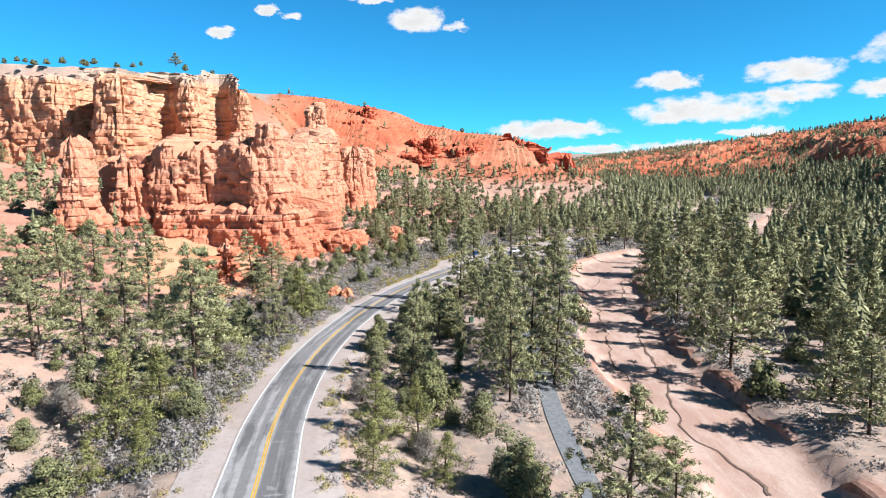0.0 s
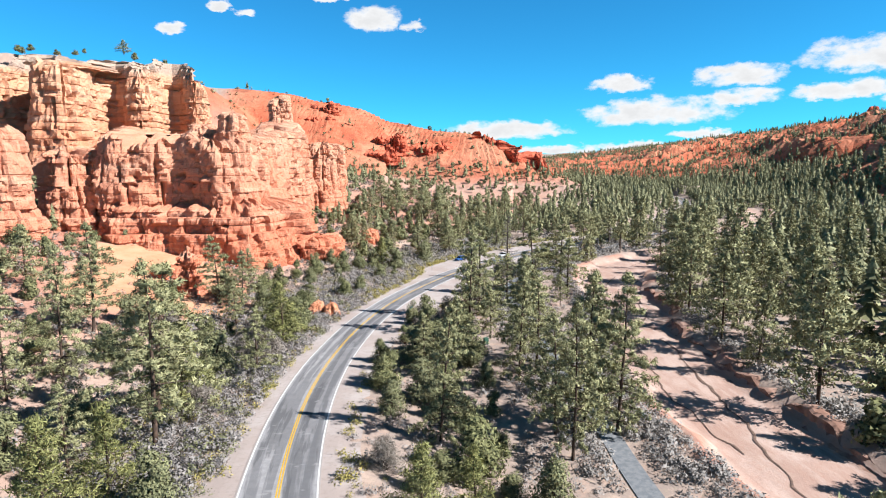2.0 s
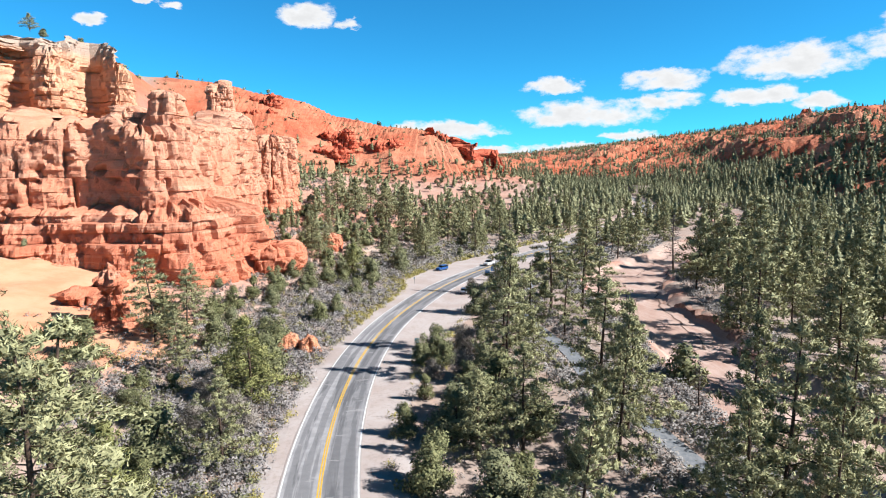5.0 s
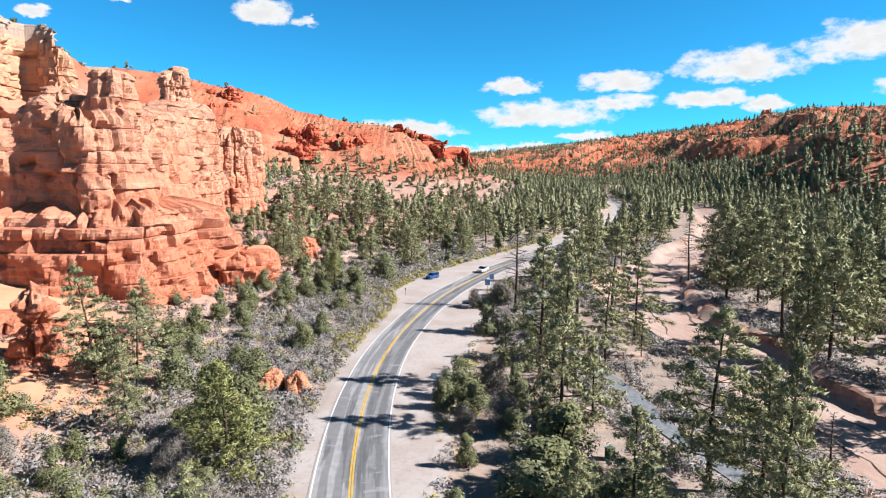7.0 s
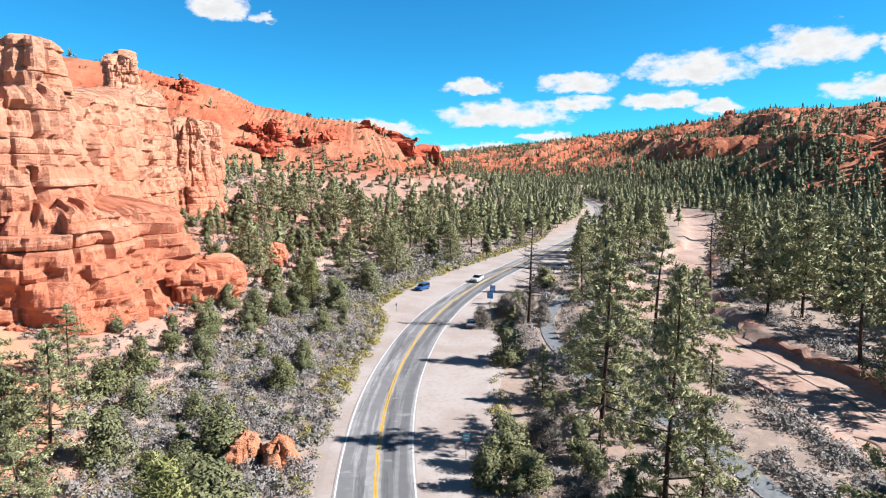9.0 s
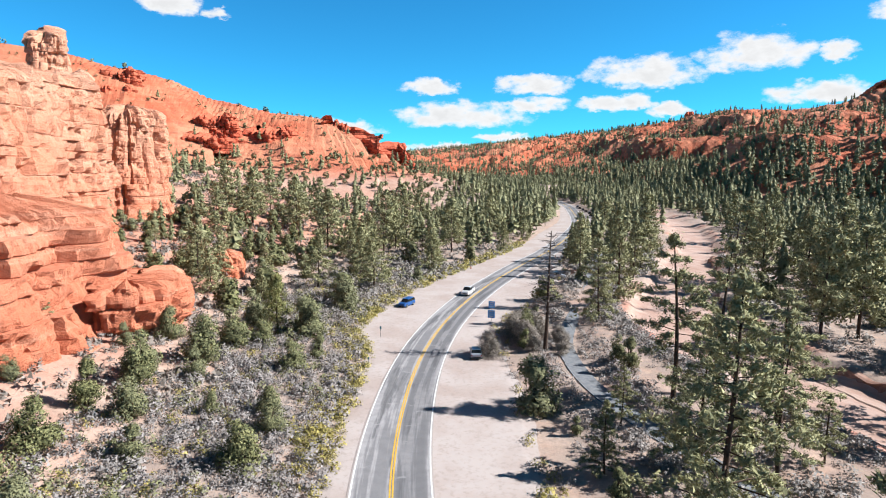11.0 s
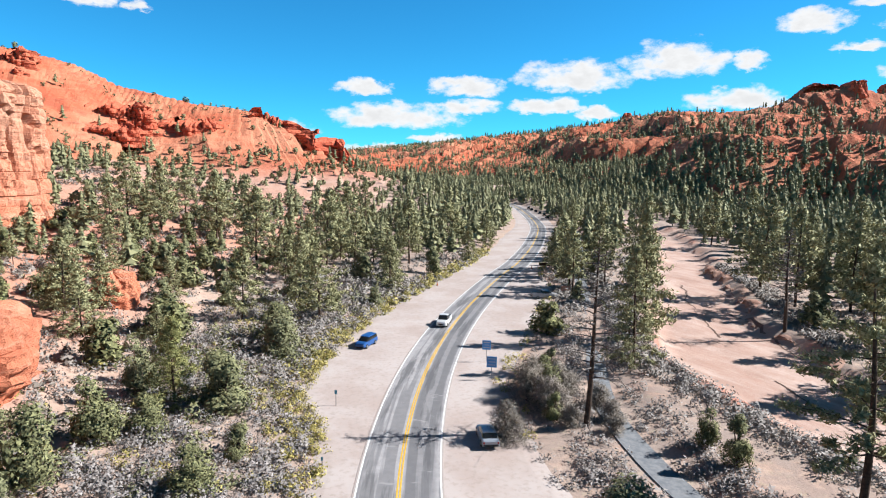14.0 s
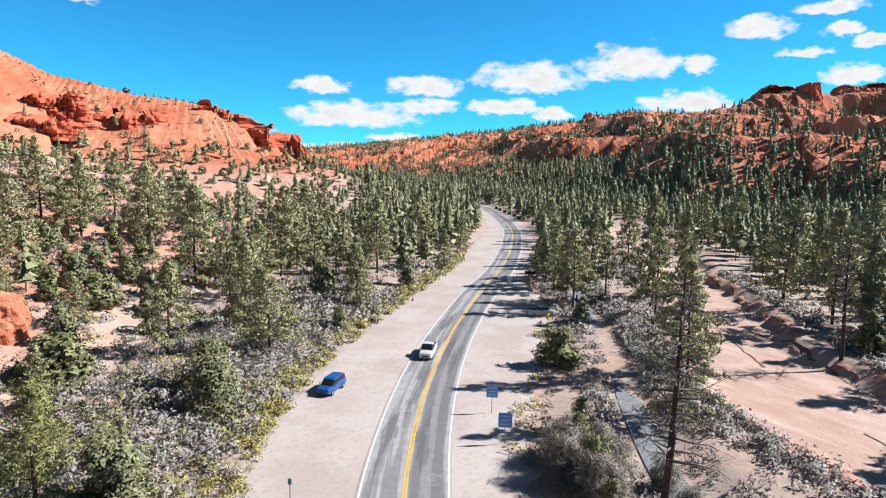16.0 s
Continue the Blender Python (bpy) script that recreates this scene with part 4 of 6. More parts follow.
rock("red_bluff", [(44, 622), (58, 606), (74, 595), (86, 596), (94, 586), (104, 584), (112, 591), (122, 586), (134, 592), (146, 606), (142, 622), (120, 636), (92, 642), (60, 640)], [(62, 626), (100, 616), (130, 612)], 6,
     top_line([(40, 68), (60, 64), (74, 61.5), (84, 60), (89, 52), (98, 48), (108, 48.5), (114, 43), (124, 42), (134, 36), (146, 24)], 0), 35, ROCK_RED, "red banded bluff with blocky ledges at the hill's end", step=0.8, dz=0.7, lean=0.22, joint=5, jag=2.4, flute=1.6, block=1.8, depth=1.5, bed=(1.2, 3.6), tier=6, lump=2.5, dome=1.5, setback=0.8)
# red butte on the eastern skyline
rock("red_butte", [(790, 702), (808, 680), (826, 662), (840, 640), (862, 628), (884, 636), (898, 660), (892, 692), (856, 716), (812, 724)], [(820, 698), (868, 672)], 84, top_line([(790, 122), (812, 134), (834, 143), (842, 153), (874, 155), (884, 146), (898, 138)], 0), 41, ROCK_RED, "red flat-topped butte on the skyline", step=1.5, dz=1.3, lean=0.2, joint=10, jag=2.0, flute=1.8, block=1.6, depth=1.2, bed=(3, 7), tier=16, lump=4, dome=2, rings=14)
rock("red_butte", [(900, 640), (930, 616), (970, 590), (1010, 570), (1016, 600), (970, 640), (920, 664)], [(925, 638), (985, 600)], 96, top_line([(895, 143), (930, 153), (950, 148), (985, 160), (1016, 162)], 0), 42, ROCK_RED, "long red wall of rock on the skyline", step=2.0, dz=1.6, lean=0.22, joint=11, jag=3, flute=2.2, block=1.8, depth=1.4, bed=(3, 8), tier=16, lump=4, dome=3, rings=14)
rock("hoodoo", [(712, 926), (719, 922), (726, 926), (726, 934), (718, 937), (712, 933)], [(719, 930)], 100, 122, 43, ROCK_RED, "lone red hoodoo on the skyline", step=1.2, dz=1.0, lean=0.05, joint=5, jag=1.5, flute=1, lump=1, squeeze=lambda h: 3 * (1 - sstep(0, 0.35, h)), category="hoodoo")
# single boulders
for nm, x, y, r, z0, z1, sd, lab, mat in (("boulder", -26.0, 160.5, 1.9, -0.6, 2.0, 51, "salmon coloured boulder beside the road", ROCK_PALE), ("boulder", -29.0, 161.8, 2.3, -0.6, 1.8, 52, "salmon coloured boulder beside the road", ROCK_PALE),
                                     ("boulder", -22.8, 275.0, 4.0, -0.5, 7.4, 53, "big salmon coloured boulder among junipers", ROCK), ("boulder", -62, 204, 2.6, 1.5, 5.5, 54, "fallen orange block below the fin", ROCK), ("boulder", -84, 206, 3.0, 5, 10, 55, "fallen orange block below the fin", ROCK)):
    rock(nm, [(x + r * (1 + 0.18 * math.sin(3 * a + sd)) * math.cos(a), y + r * math.sin(a)) for a in np.linspace(0, 2 * math.pi, 9)[:-1]], [(x, y)], z0, z1, sd, mat, lab, step=0.2, dz=0.22, lean=0.14, joint=4.5, jag=0.7, flute=0.25, block=0.25, depth=0.18, bed=(1.4, 3), tier=6, lump=1.3, dome=0.6, chip=0.3, category="boulder")


# ---- trees ----
def tube(verts, faces, pts, radii, sides=6):
    base = len(verts)
    pts = np.asarray(pts, float)
    for k, (q, r) in enumerate(zip(pts, radii)):
        d = pts[min(k + 1, len(pts) - 1)] - pts[max(k - 1, 0)]
        d /= np.linalg.norm(d) + 1e-9
        a = np.cross(d, (0.31, 0.95, 0.11))
        a /= np.linalg.norm(a) + 1e-9
        b = np.cross(d, a)
        for i in range(sides):
            w = 2 * math.pi * i / sides
            verts.append(q + r * (math.cos(w) * a + math.sin(w) * b))
    for k in range(len(pts) - 1):
        for i in range(sides):
            faces.append((base + k * sides + i, base + k * sides + (i + 1) % sides, base + (k + 1) * sides + (i + 1) % sides, base + (k + 1) * sides + i))


def blades(rng, centres, length, width, count, up=0.5, away=None, spread=1.0):
    """Needle tufts: slim triangles round each centre. Returns vertices (n, 3, 3)."""
    c = np.repeat(np.asarray(centres), count, 0)
    d = rng.normal(size=c.shape)
    d /= np.linalg.norm(d, axis=1)[:, None]
    d[:, 2] = d[:, 2] * 0.7 + up
    if away is not None:
        d += np.repeat(away, count, 0) * 0.7
    d /= np.linalg.norm(d, axis=1)[:, None]
    side = np.cross(d, rng.normal(size=c.shape))
    side /= np.linalg.norm(side, axis=1)[:, None] + 1e-9
    ln = (length * rng.uniform(0.6, 1.3, len(c)))[:, None]
    w = (width * rng.uniform(0.7, 1.3, len(c)))[:, None]
    o = c + rng.normal(size=c.shape) * length * 0.32 * spread
    return np.stack([o - side * w - d * ln * 0.4, o + side * w - d * ln * 0.4, o + d * ln * 0.6], 1)


def flakes(rng, centres, normals, size):
    """Small leaf sprays that lie roughly along a rounded surface. Returns vertices (n, 3, 3) and normals (n, 3)."""
    n = normals + rng.normal(size=normals.shape) * 0.6
    n /= np.linalg.norm(n, axis=1)[:, None] + 1e-9
    a = np.cross(n, rng.normal(size=n.shape))
    a /= np.linalg.norm(a, axis=1)[:, None] + 1e-9
    b = np.cross(n, a)
    s = (size * rng.uniform(0.6, 1.4, len(n)))[:, None]
    return np.stack([centres - a * s * 0.45 - b * s * 0.4, centres + a * s * 0.45 - b * s * 0.4, centres + b * s * 0.85 + n * s * 0.35], 1), normals


def tri_mesh(name, tris, mat, outward=None, soft=0.65):
    """Loose triangles as one mesh; with outward directions the sprays are shaded as the rounded tufts that they make up."""
    if outward is not None:
        ng = np.cross(tris[:, 1] - tris[:, 0], tris[:, 2] - tris[:, 0])
        ng /= np.linalg.norm(ng, axis=1)[:, None] + 1e-12
        o = outward / (np.linalg.norm(outward, axis=1)[:, None] + 1e-9)
        back = (ng * o).sum(1) < 0
        tris = tris.copy()
        tris[back] = tris[back][:, ::-1]
        ng[back] *= -1
        o = o * soft + ng * (1 - soft)
        o /= np.linalg.norm(o, axis=1)[:, None] + 1e-9
    v = tris.reshape(-1, 3)
    me = bpy.data.meshes.new(name)
    me.vertices.add(len(v))
    me.vertices.foreach_set("co", v.ravel())
    me.loops.add(len(v))
    me.loops.foreach_set("vertex_index", np.arange(len(v)))
    me.polygons.add(len(v) // 3)
    me.polygons.foreach_set("loop_start", np.arange(0, len(v), 3))
    me.update(calc_edges=True)
    if outward is not None:
        me.polygons.foreach_set("use_smooth", np.ones(len(v) // 3, bool))
        at = me.attributes.new("custom_normal", "FLOAT_VECTOR", "POINT")
        at.data.foreach_set("vector", np.repeat(o, 3, 0).astype(np.float32).ravel())
        me.update()
    me.materials.append(mat)
    return me


def pine_meshes(seed, h=16.0, spread=0.18, bare=0.25, limbs=48, needles=15, size=0.36, lean=0.02, slim=0.11, puff=0.19, core=0):
    """A tall pine: trunk with limbs, and needles in clumps along them."""
    rng = np.random.default_rng(seed)
    tv, tf = [], []
    bend = rng.normal(size=2) * lean * h
    axis = lambda u: np.array([bend[0] * u * u + 0.12 * math.sin(5 * u + seed), bend[1] * u * u + 0.12 * math.cos(4 * u + seed), h * u])
    us = np.linspace(0, 1, 9)
    tube(tv, tf, [axis(u) - np.array([0, 0, 0.4 if u == 0 else 0]) for u in us], [0.0145 * h * (1 - 0.93 * u) ** 0.9 + 0.015 for u in us], 7)
    centres, away = [], []
    whorls = max(6, limbs // 4)
    for k in range(whorls * 4):
        u = bare + (0.97 - bare) * ((k // 4) + rng.uniform(-0.18, 0.18)) / (whorls - 1)
        u = min(max(u, bare), 0.985)
        prof = (1 - u) ** 0.85 * (0.7 + 0.3 * sstep(bare, bare + 0.16, u)) + 0.05
        ln = h * spread * prof * rng.uniform(0.6, 1.3) * 1.75
        if rng.random() < 0.1:
            ln *= 0.4
        az = k * 1.571 + (k // 4) * 0.75 + rng.uniform(-0.45, 0.45)
        o = axis(u)
        dirn = np.array([math.cos(az), math.sin(az), 0.30 * u - 0.06 + rng.uniform(-0.1, 0.12)])
        droop = np.array([0, 0, -0.10 * ln])
        tube(tv, tf, [o, o + dirn * ln * 0.5, o + dirn * ln * 0.95 + droop], [0.0045 * h * (1.25 - u), 0.003 * h * (1.2 - u), 0.01], 3)
        m = 3 + int(ln / 0.56)
        for q in range(m):
            f = 0.32 + 0.68 * (q + rng.random()) / m
            c = o + dirn * ln * f + droop * f * f + rng.normal(size=3) * (0.16, 0.16, 0.05) * (0.5 * ln * (1.15 - 0.5 * f) + 0.35)
            centres.append(c)
            away.append(dirn * 0.7 + np.array([0, 0, 0.3]))
    for q in range(5):
        centres.append(axis(1) + rng.normal(size=3) * 0.15)
        away.append(np.array([0, 0, 1.0]))
    centres = np.array(centres)
    tris = blades(rng, centres, size, size * slim, needles, 0.30, np.array(away), puff / (0.32 * size))
    of = np.repeat(centres, needles, 0)
    if core:
        tris = np.concatenate([tris, blades(rng, centres, 0.46, 0.085, core, 0.25, np.array(away), 0.75 * puff / (0.32 * 0.46))])
        of = np.concatenate([of, np.repeat(centres, core, 0)])
    # each tuft is rounded by itself and turns with its side of the tree
    rel = tris.mean(1) - of
    side = tris.mean(1) * np.array([1, 1, 0])
    side /= np.linalg.norm(side, axis=1)[:, None] + 0.4
    return mesh_from("trunk", tv, tf, BARK, True), tris, 1.1 * rel / (puff * 1.1) + 0.95 * side + np.array([0, 0, 0.45])


def bush_tree_meshes(seed, h=4.5, w=4.3, lumps=19, count=250, size=0.155, low=0.02, twigs=False, thin=0.02):
    """A juniper or pinyon: forked stem and a lumpy crown of sprays."""
    rng = np.random.default_rng(seed)
    tv, tf = [], []
    tris, outs = [], []
    for k in range(lumps):
        az, rad = k * 2.4 + rng.uniform(-0.4, 0.4), (rng.random() ** 0.6) * 0.5 * w * 0.72
        zf = rng.uniform(low + 0.1, 0.86) if k > 5 else rng.uniform(0.1, 0.3)
        rad = rng.uniform(0.2, 0.4) * w if k <= 5 else rad
        rad *= math.sqrt(max(0.05, 1 - ((zf - 0.35) / 0.68) ** 2))
        c = np.array([rad * math.cos(az), rad * math.sin(az), zf * h])
        taper = 1 - 0.45 * zf
        c[:2] *= taper
        r = w * rng.uniform(0.19, 0.28) * (1 - 0.4 * zf)
        tube(tv, tf, [np.array([0, 0, -0.2]), np.array([c[0] * 0.35, c[1] * 0.35, c[2] * 0.45]), c], [0.028 * h, 0.016 * h, 0.01], 4)
        d = rng.normal(size=(count, 3))
        d /= np.linalg.norm(d, axis=1)[:, None]
        cc = c + d * (r * rng.uniform(0.6, 1.08, count))[:, None] * np.array([1, 1, 1.12])
        cc = cc[cc[:, 2] > low * h]
        dd = (cc - c) / r
        if twigs:
            tris.append(blades(rng, cc, size, thin, 1, 0.3, dd, 0.5))
            outs.append(dd + np.array([0, 0, 0.4]))
            continue
        body = cc - np.array([0, 0, 0.4 * h])
        t, o = flakes(rng, cc, dd + 0.5 * body / (0.4 * w) + np.array([0, 0, 0.3]), size)
        tris.append(t)
        outs.append(o)
    return mesh_from("trunk", tv, tf, BARK, True), np.concatenate(tris), np.concatenate(outs)


def snag_meshes(seed, h=18.0, limbs=60):
    rng = np.random.default_rng(seed)
    tv, tf = [], []
    us = np.linspace(0, 1, 8)
    ax = lambda u: np.array([0.3 * math.sin(3 * u), 0.2 * math.cos(4 * u), h * u])
    tube(tv, tf, [ax(u) - np.array([0, 0, 0.4 if u == 0 else 0]) for u in us], [0.0165 * h * (1 - 0.9 * u) + 0.03 for u in us], 8)
    lv, lf = [], []
    for k in range(limbs):
        u = 0.28 + 0.7 * (k + rng.random()) / limbs
        ln = h * 0.17 * (1.1 - u) * rng.uniform(0.5, 1.4) + 0.4
        az = k * 2.4 + rng.uniform(-0.6, 0.6)
        d = np.array([math.cos(az), math.sin(az), rng.uniform(-0.1, 0.4)])
        o = ax(u)
        e = o + d * ln + np.array([0, 0, rng.uniform(-0.3, 0.2)])
        tube(lv, lf, [o, o + d * ln * 0.5 + rng.normal(size=3) * 0.1, e], [0.10, 0.06, 0.015], 4)
        for q in range(9):
            f = rng.uniform(0.3, 1)
            c = o + (e - o) * f
            tube(lv, lf, [c, c + d * 0.35 * ln + rng.normal(size=3) * 0.3 * ln], [0.022, 0.007], 3)
    return mesh_from("trunk", tv, tf, BARK, True), mesh_from("limbs", lv, lf, DEADWOOD, True)


FLIGHT = resample([(0, 0), (-25, 70), (-28, 95), (-26, 125), (-13, 178), (0, 200)], 5.0)


def FLIGHT_D(x, y):
    return float(np.hypot(FLIGHT[:, 0] - x, FLIGHT[:, 1] - y).min())


class Kind:
    """A kind of tree: a few different ones, built once and then copied."""

    def __init__(self, name, label, category, group, sets, height, crown="crown", plain=None):
        self.height, self.plain = height, plain or sets
        self.name, self.label, self.category, self.group, self.crown, self.sets = name, label, category, group, crown, sets

    def plant(self, rng, x, y, h, wide=1.0, z=None, which=None):
        k = int(rng.integers(len(self.sets))) if which is None else which % len(self.sets)
        z = ground_z(x, y) if z is None else z
        f = h / self.height
        m = pose(x, y, z - 0.05, rng.uniform(-2, 2), rng.uniform(-2, 2), rng.uniform(0, 360)) @ Matrix.Diagonal((f * wide, f * wide, f, 1))
        ob = thing(self.name, m, self.label, self.category, self.group)
        sets = self.sets if FLIGHT_D(x, y) < 50 else self.plain
        for nm, me in zip(("trunk", self.crown), sets[k]):
            part(nm, me, None, ob)
        return ob


def crowned(maker, mat, seeds, **kw):
    out = []
    for s in seeds:
        t, tris, normals = maker(s, **kw)
        out.append((t, tri_mesh("crown", tris, mat, normals)))
    return out


def kind_of(name, label, category, group, maker, mat, seeds, height, far, **kw):
    """A kind with a fine set for the trees that the flight passes and a plain one for those further off."""
    return Kind(name, label, category, group, crowned(maker, mat, seeds, **kw), height, plain=crowned(maker, mat, seeds, **{**kw, **far}))


FAR_NEEDLES, FAR_SPRAYS = dict(needles=9, size=0.70, slim=0.18, puff=0.27, core=0), dict(count=76, size=0.31)
PONDEROSA = kind_of("pine_tree", "tall olive green ponderosa pine with a bare lower trunk", "pine tree", "pines of the valley", pine_meshes, PINE, (1, 2, 3, 4, 5), 16.0, FAR_NEEDLES, spread=0.255, bare=0.2, needles=26, size=0.30, core=10)
DENSE = kind_of("pine_tree", "dense dark green conical pine", "pine tree", "pines of the valley", pine_meshes, PINE, (11, 12, 13), 16.0, FAR_NEEDLES, bare=0.07, limbs=60, spread=0.22, needles=26, size=0.30, core=10)
SPARSE = kind_of("pine_tree", "thin half bare pine with a tall dark trunk", "pine tree", "pines of the valley", pine_meshes, PINE, (21, 22), 16.0, FAR_NEEDLES, bare=0.36, limbs=32, needles=26, size=0.30, core=10, spread=0.215)
YOUNG = kind_of("pine_tree", "young yellow-green pine with low branches", "pine tree", "young pines", pine_meshes, PINE_YOUNG, (31, 32, 33), 7.0, dict(needles=8, size=0.6, slim=0.17), h=7.0, bare=0.06, limbs=36, spread=0.27, needles=26, size=0.34)
ROUND = kind_of("juniper_tree", "low rounded dark green juniper", "juniper", "junipers", bush_tree_meshes, JUNIPER, (41, 42, 43, 44), 4.5, FAR_SPRAYS)
CONE = kind_of("juniper_tree", "upright conical green juniper", "juniper", "junipers", bush_tree_meshes, JUNIPER, (51, 52), 6.0, FAR_SPRAYS, h=6.0, w=3.6, lumps=20)
SNAG = Kind("dead_tree", "bare grey dead pine with broken limbs", "dead tree", "dead pines", [snag_meshes(s) for s in (61, 62)], 18.0, "crown")
BROWN_PINE = kind_of("dying_pine", "dying pine with a thin grey-brown crown", "pine tree", "dead pines", pine_meshes, BROWN_NEEDLES, (71, 72), 16.0, FAR_NEEDLES, bare=0.2, limbs=50, needles=10, spread=0.17)
SCRUB = kind_of("scrub_oak", "leafless grey-brown scrub oak thicket", "shrub", "scrub oaks", bush_tree_meshes, OAK, (81, 82, 83), 4.0, dict(count=60, size=0.9, thin=0.05), h=4.0, w=4.2, lumps=20, count=280, size=0.55, low=0.02, twigs=True)


# single trees: x, y, height, breadth
planted = []
tree_rng = np.random.default_rng(77)


def plant_all(kind, rows):
    for x, y, h, wide in rows:
        planted.append((x, y))
        kind.plant(tree_rng, x, y, h, wide)


plant_all(SCRUB, [(-51.6, 78.5, 4.4, 1.2), (-37.0, 102.2, 4.1, 1.2), (-37.7, 127.0, 4.3, 1), (-37.8, 137.5, 4.4, 1), (24.5, 203.0, 2.4, 1.2), (26.5, 205.5, 2.8, 1.2), (21.5, 206.5, 2.6, 1.1), (13.7, 207.2, 4.4, 1), (28.0, 209.5, 3.0, 1.2), (22.2, 211.2, 4.4, 1.3), (27.5, 214.0, 3.2, 1.1), (26.2, 214.4, 4.4, 1), (22.4, 215.3, 4.4, 1.2), (24.7, 217.8, 4.4, 1.5)])
plant_all(CONE, [(8.7, 57.9, 7.8, 1), (7.0, 60.2, 8, 1.2), (1.9, 119.4, 8, 1.3), (1.7, 123.5, 3.5, 1), (-9.2, 133.3, 4.3, 1), (-7.5, 149.8, 6.0, 1), (5.8, 164.0, 3.6, 1), (10.3, 177.3, 2.5, 1), (28.5, 191.4, 5.4, 1), (29.4, 195.5, 4.7, 1), (-40.2, 198.8, 6.5, 1), (-35.7, 205.4, 8.0, 1), (-28.9, 207.2, 5.2, 1), (-35.1, 208.3, 6.6, 1), (-23.6, 221.2, 7.5, 1.2), (-11.3, 228.7, 5.6, 1.4), (-19.5, 233.4, 8, 1), (9.9, 282.6, 5.8, 1.2), (1.3, 298.2, 7.9, 1.2), (50.8, 298.5, 8, 1), (39.7, 303.4, 8, 1.2)])
plant_all(ROUND, [(-40.9, 59.2, 5.1, 1.3), (4.6, 75.1, 5.7, 1), (-32.7, 76.0, 5.7, 1), (-56.3, 79.9, 4.3, 1), (-1.7, 82.7, 7, 1.2), (46.9, 86.0, 6.1, 1.1), (-1.8, 94.6, 4.3, 1.2), (-11.2, 97.2, 5.0, 1), (2.6, 98.7, 3.3, 1), (-3.1, 101.0, 4.7, 1.2), (61.6, 102.8, 5.5, 1), (-6.6, 104.2, 6.2, 1.2), (-12.7, 107.7, 5.4, 1), (-11.6, 109.9, 5.2, 1), (-40.6, 119.7, 7.0, 1.2), (-7.3, 120.7, 7, 1.2), (-13.3, 121.8, 4.2, 1), (75.9, 124.0, 5.0, 1), (-4.1, 125.4, 6.6, 1.7), (0.5, 132.4, 7, 1.2), (-34.2, 132.7, 3.3, 1.3), (30.0, 134.1, 7, 1), (-31.5, 148.2, 6.9, 1.2), (-4.0, 152.9, 5.9, 1.1)])
plant_all(ROUND, [(-42.2, 163.4, 6.4, 1), (-31.8, 163.8, 5.8, 1.2), (-53.0, 170.4, 7, 1), (-24.7, 181.4, 5.2, 1), (9.5, 185.4, 6.8, 1.2), (-42.9, 187.7, 5.5, 1), (-21.3, 188.9, 4.3, 1), (-21.1, 193.5, 3.6, 1), (-35.6, 194.9, 5.1, 1), (-27.2, 195.5, 2.7, 1), (-16.1, 208.7, 4.3, 1.2), (21.0, 209.0, 3.4, 0.8), (23.6, 213.2, 5.2, 0.8), (-11.8, 213.7, 3.5, 1), (-27.9, 213.7, 7, 1), (26.0, 217.5, 4.6, 0.8), (85.9, 219.4, 6.7, 1), (30.5, 222.0, 3.6, 0.9), (91.4, 222.1, 4.4, 1), (-19.1, 222.4, 4.0, 1.2), (-33.0, 224.4, 5.4, 1), (-11.7, 225.2, 6.9, 1.2), (43.5, 239.7, 6.1, 1.2), (-1.5, 243.0, 7, 1.1)])
plant_all(ROUND, [(-0.6, 249.1, 6.6, 1.3), (-15.1, 256.5, 6.5, 1.5), (-15.1, 260.5, 5.1, 1.2), (-29.8, 269.2, 7, 1), (15.3, 271.8, 3.7, 1), (-4.1, 277.5, 4.3, 1), (29.4, 294.1, 7, 1), (-13.3, 303.1, 7, 1), (-4.3, 309.7, 6.1, 1)])
plant_all(PONDEROSA, [(20.6, 50.7, 10.1, 1), (16.5, 51.1, 15.1, 1.3), (53.7, 73.0, 12.3, 1.3), (9.6, 85.2, 18.4, 0.75), (-38.6, 91.2, 22.1, 1), (9.5, 92.2, 15.2, 1), (13.5, 94.1, 20.0, 0.85), (-67.3, 96.8, 19.7, 1), (47.5, 97.8, 19.0, 1), (-0.8, 115.5, 12.6, 1.1), (61.0, 116.9, 14.6, 1), (12.8, 117.7, 14.5, 1.2), (12.0, 123.4, 18.0, 1.1), (65.9, 126.5, 18.9, 1), (50.1, 127.9, 17.0, 1), (-66.3, 134.2, 20.3, 1), (8.3, 139.5, 9.7, 1), (90.9, 148.6, 14.8, 1), (-44.5, 148.7, 10.5, 1), (55.7, 152.2, 19.8, 1), (-90.9, 156.8, 13.3, 1), (21.8, 161.7, 14.5, 1)])
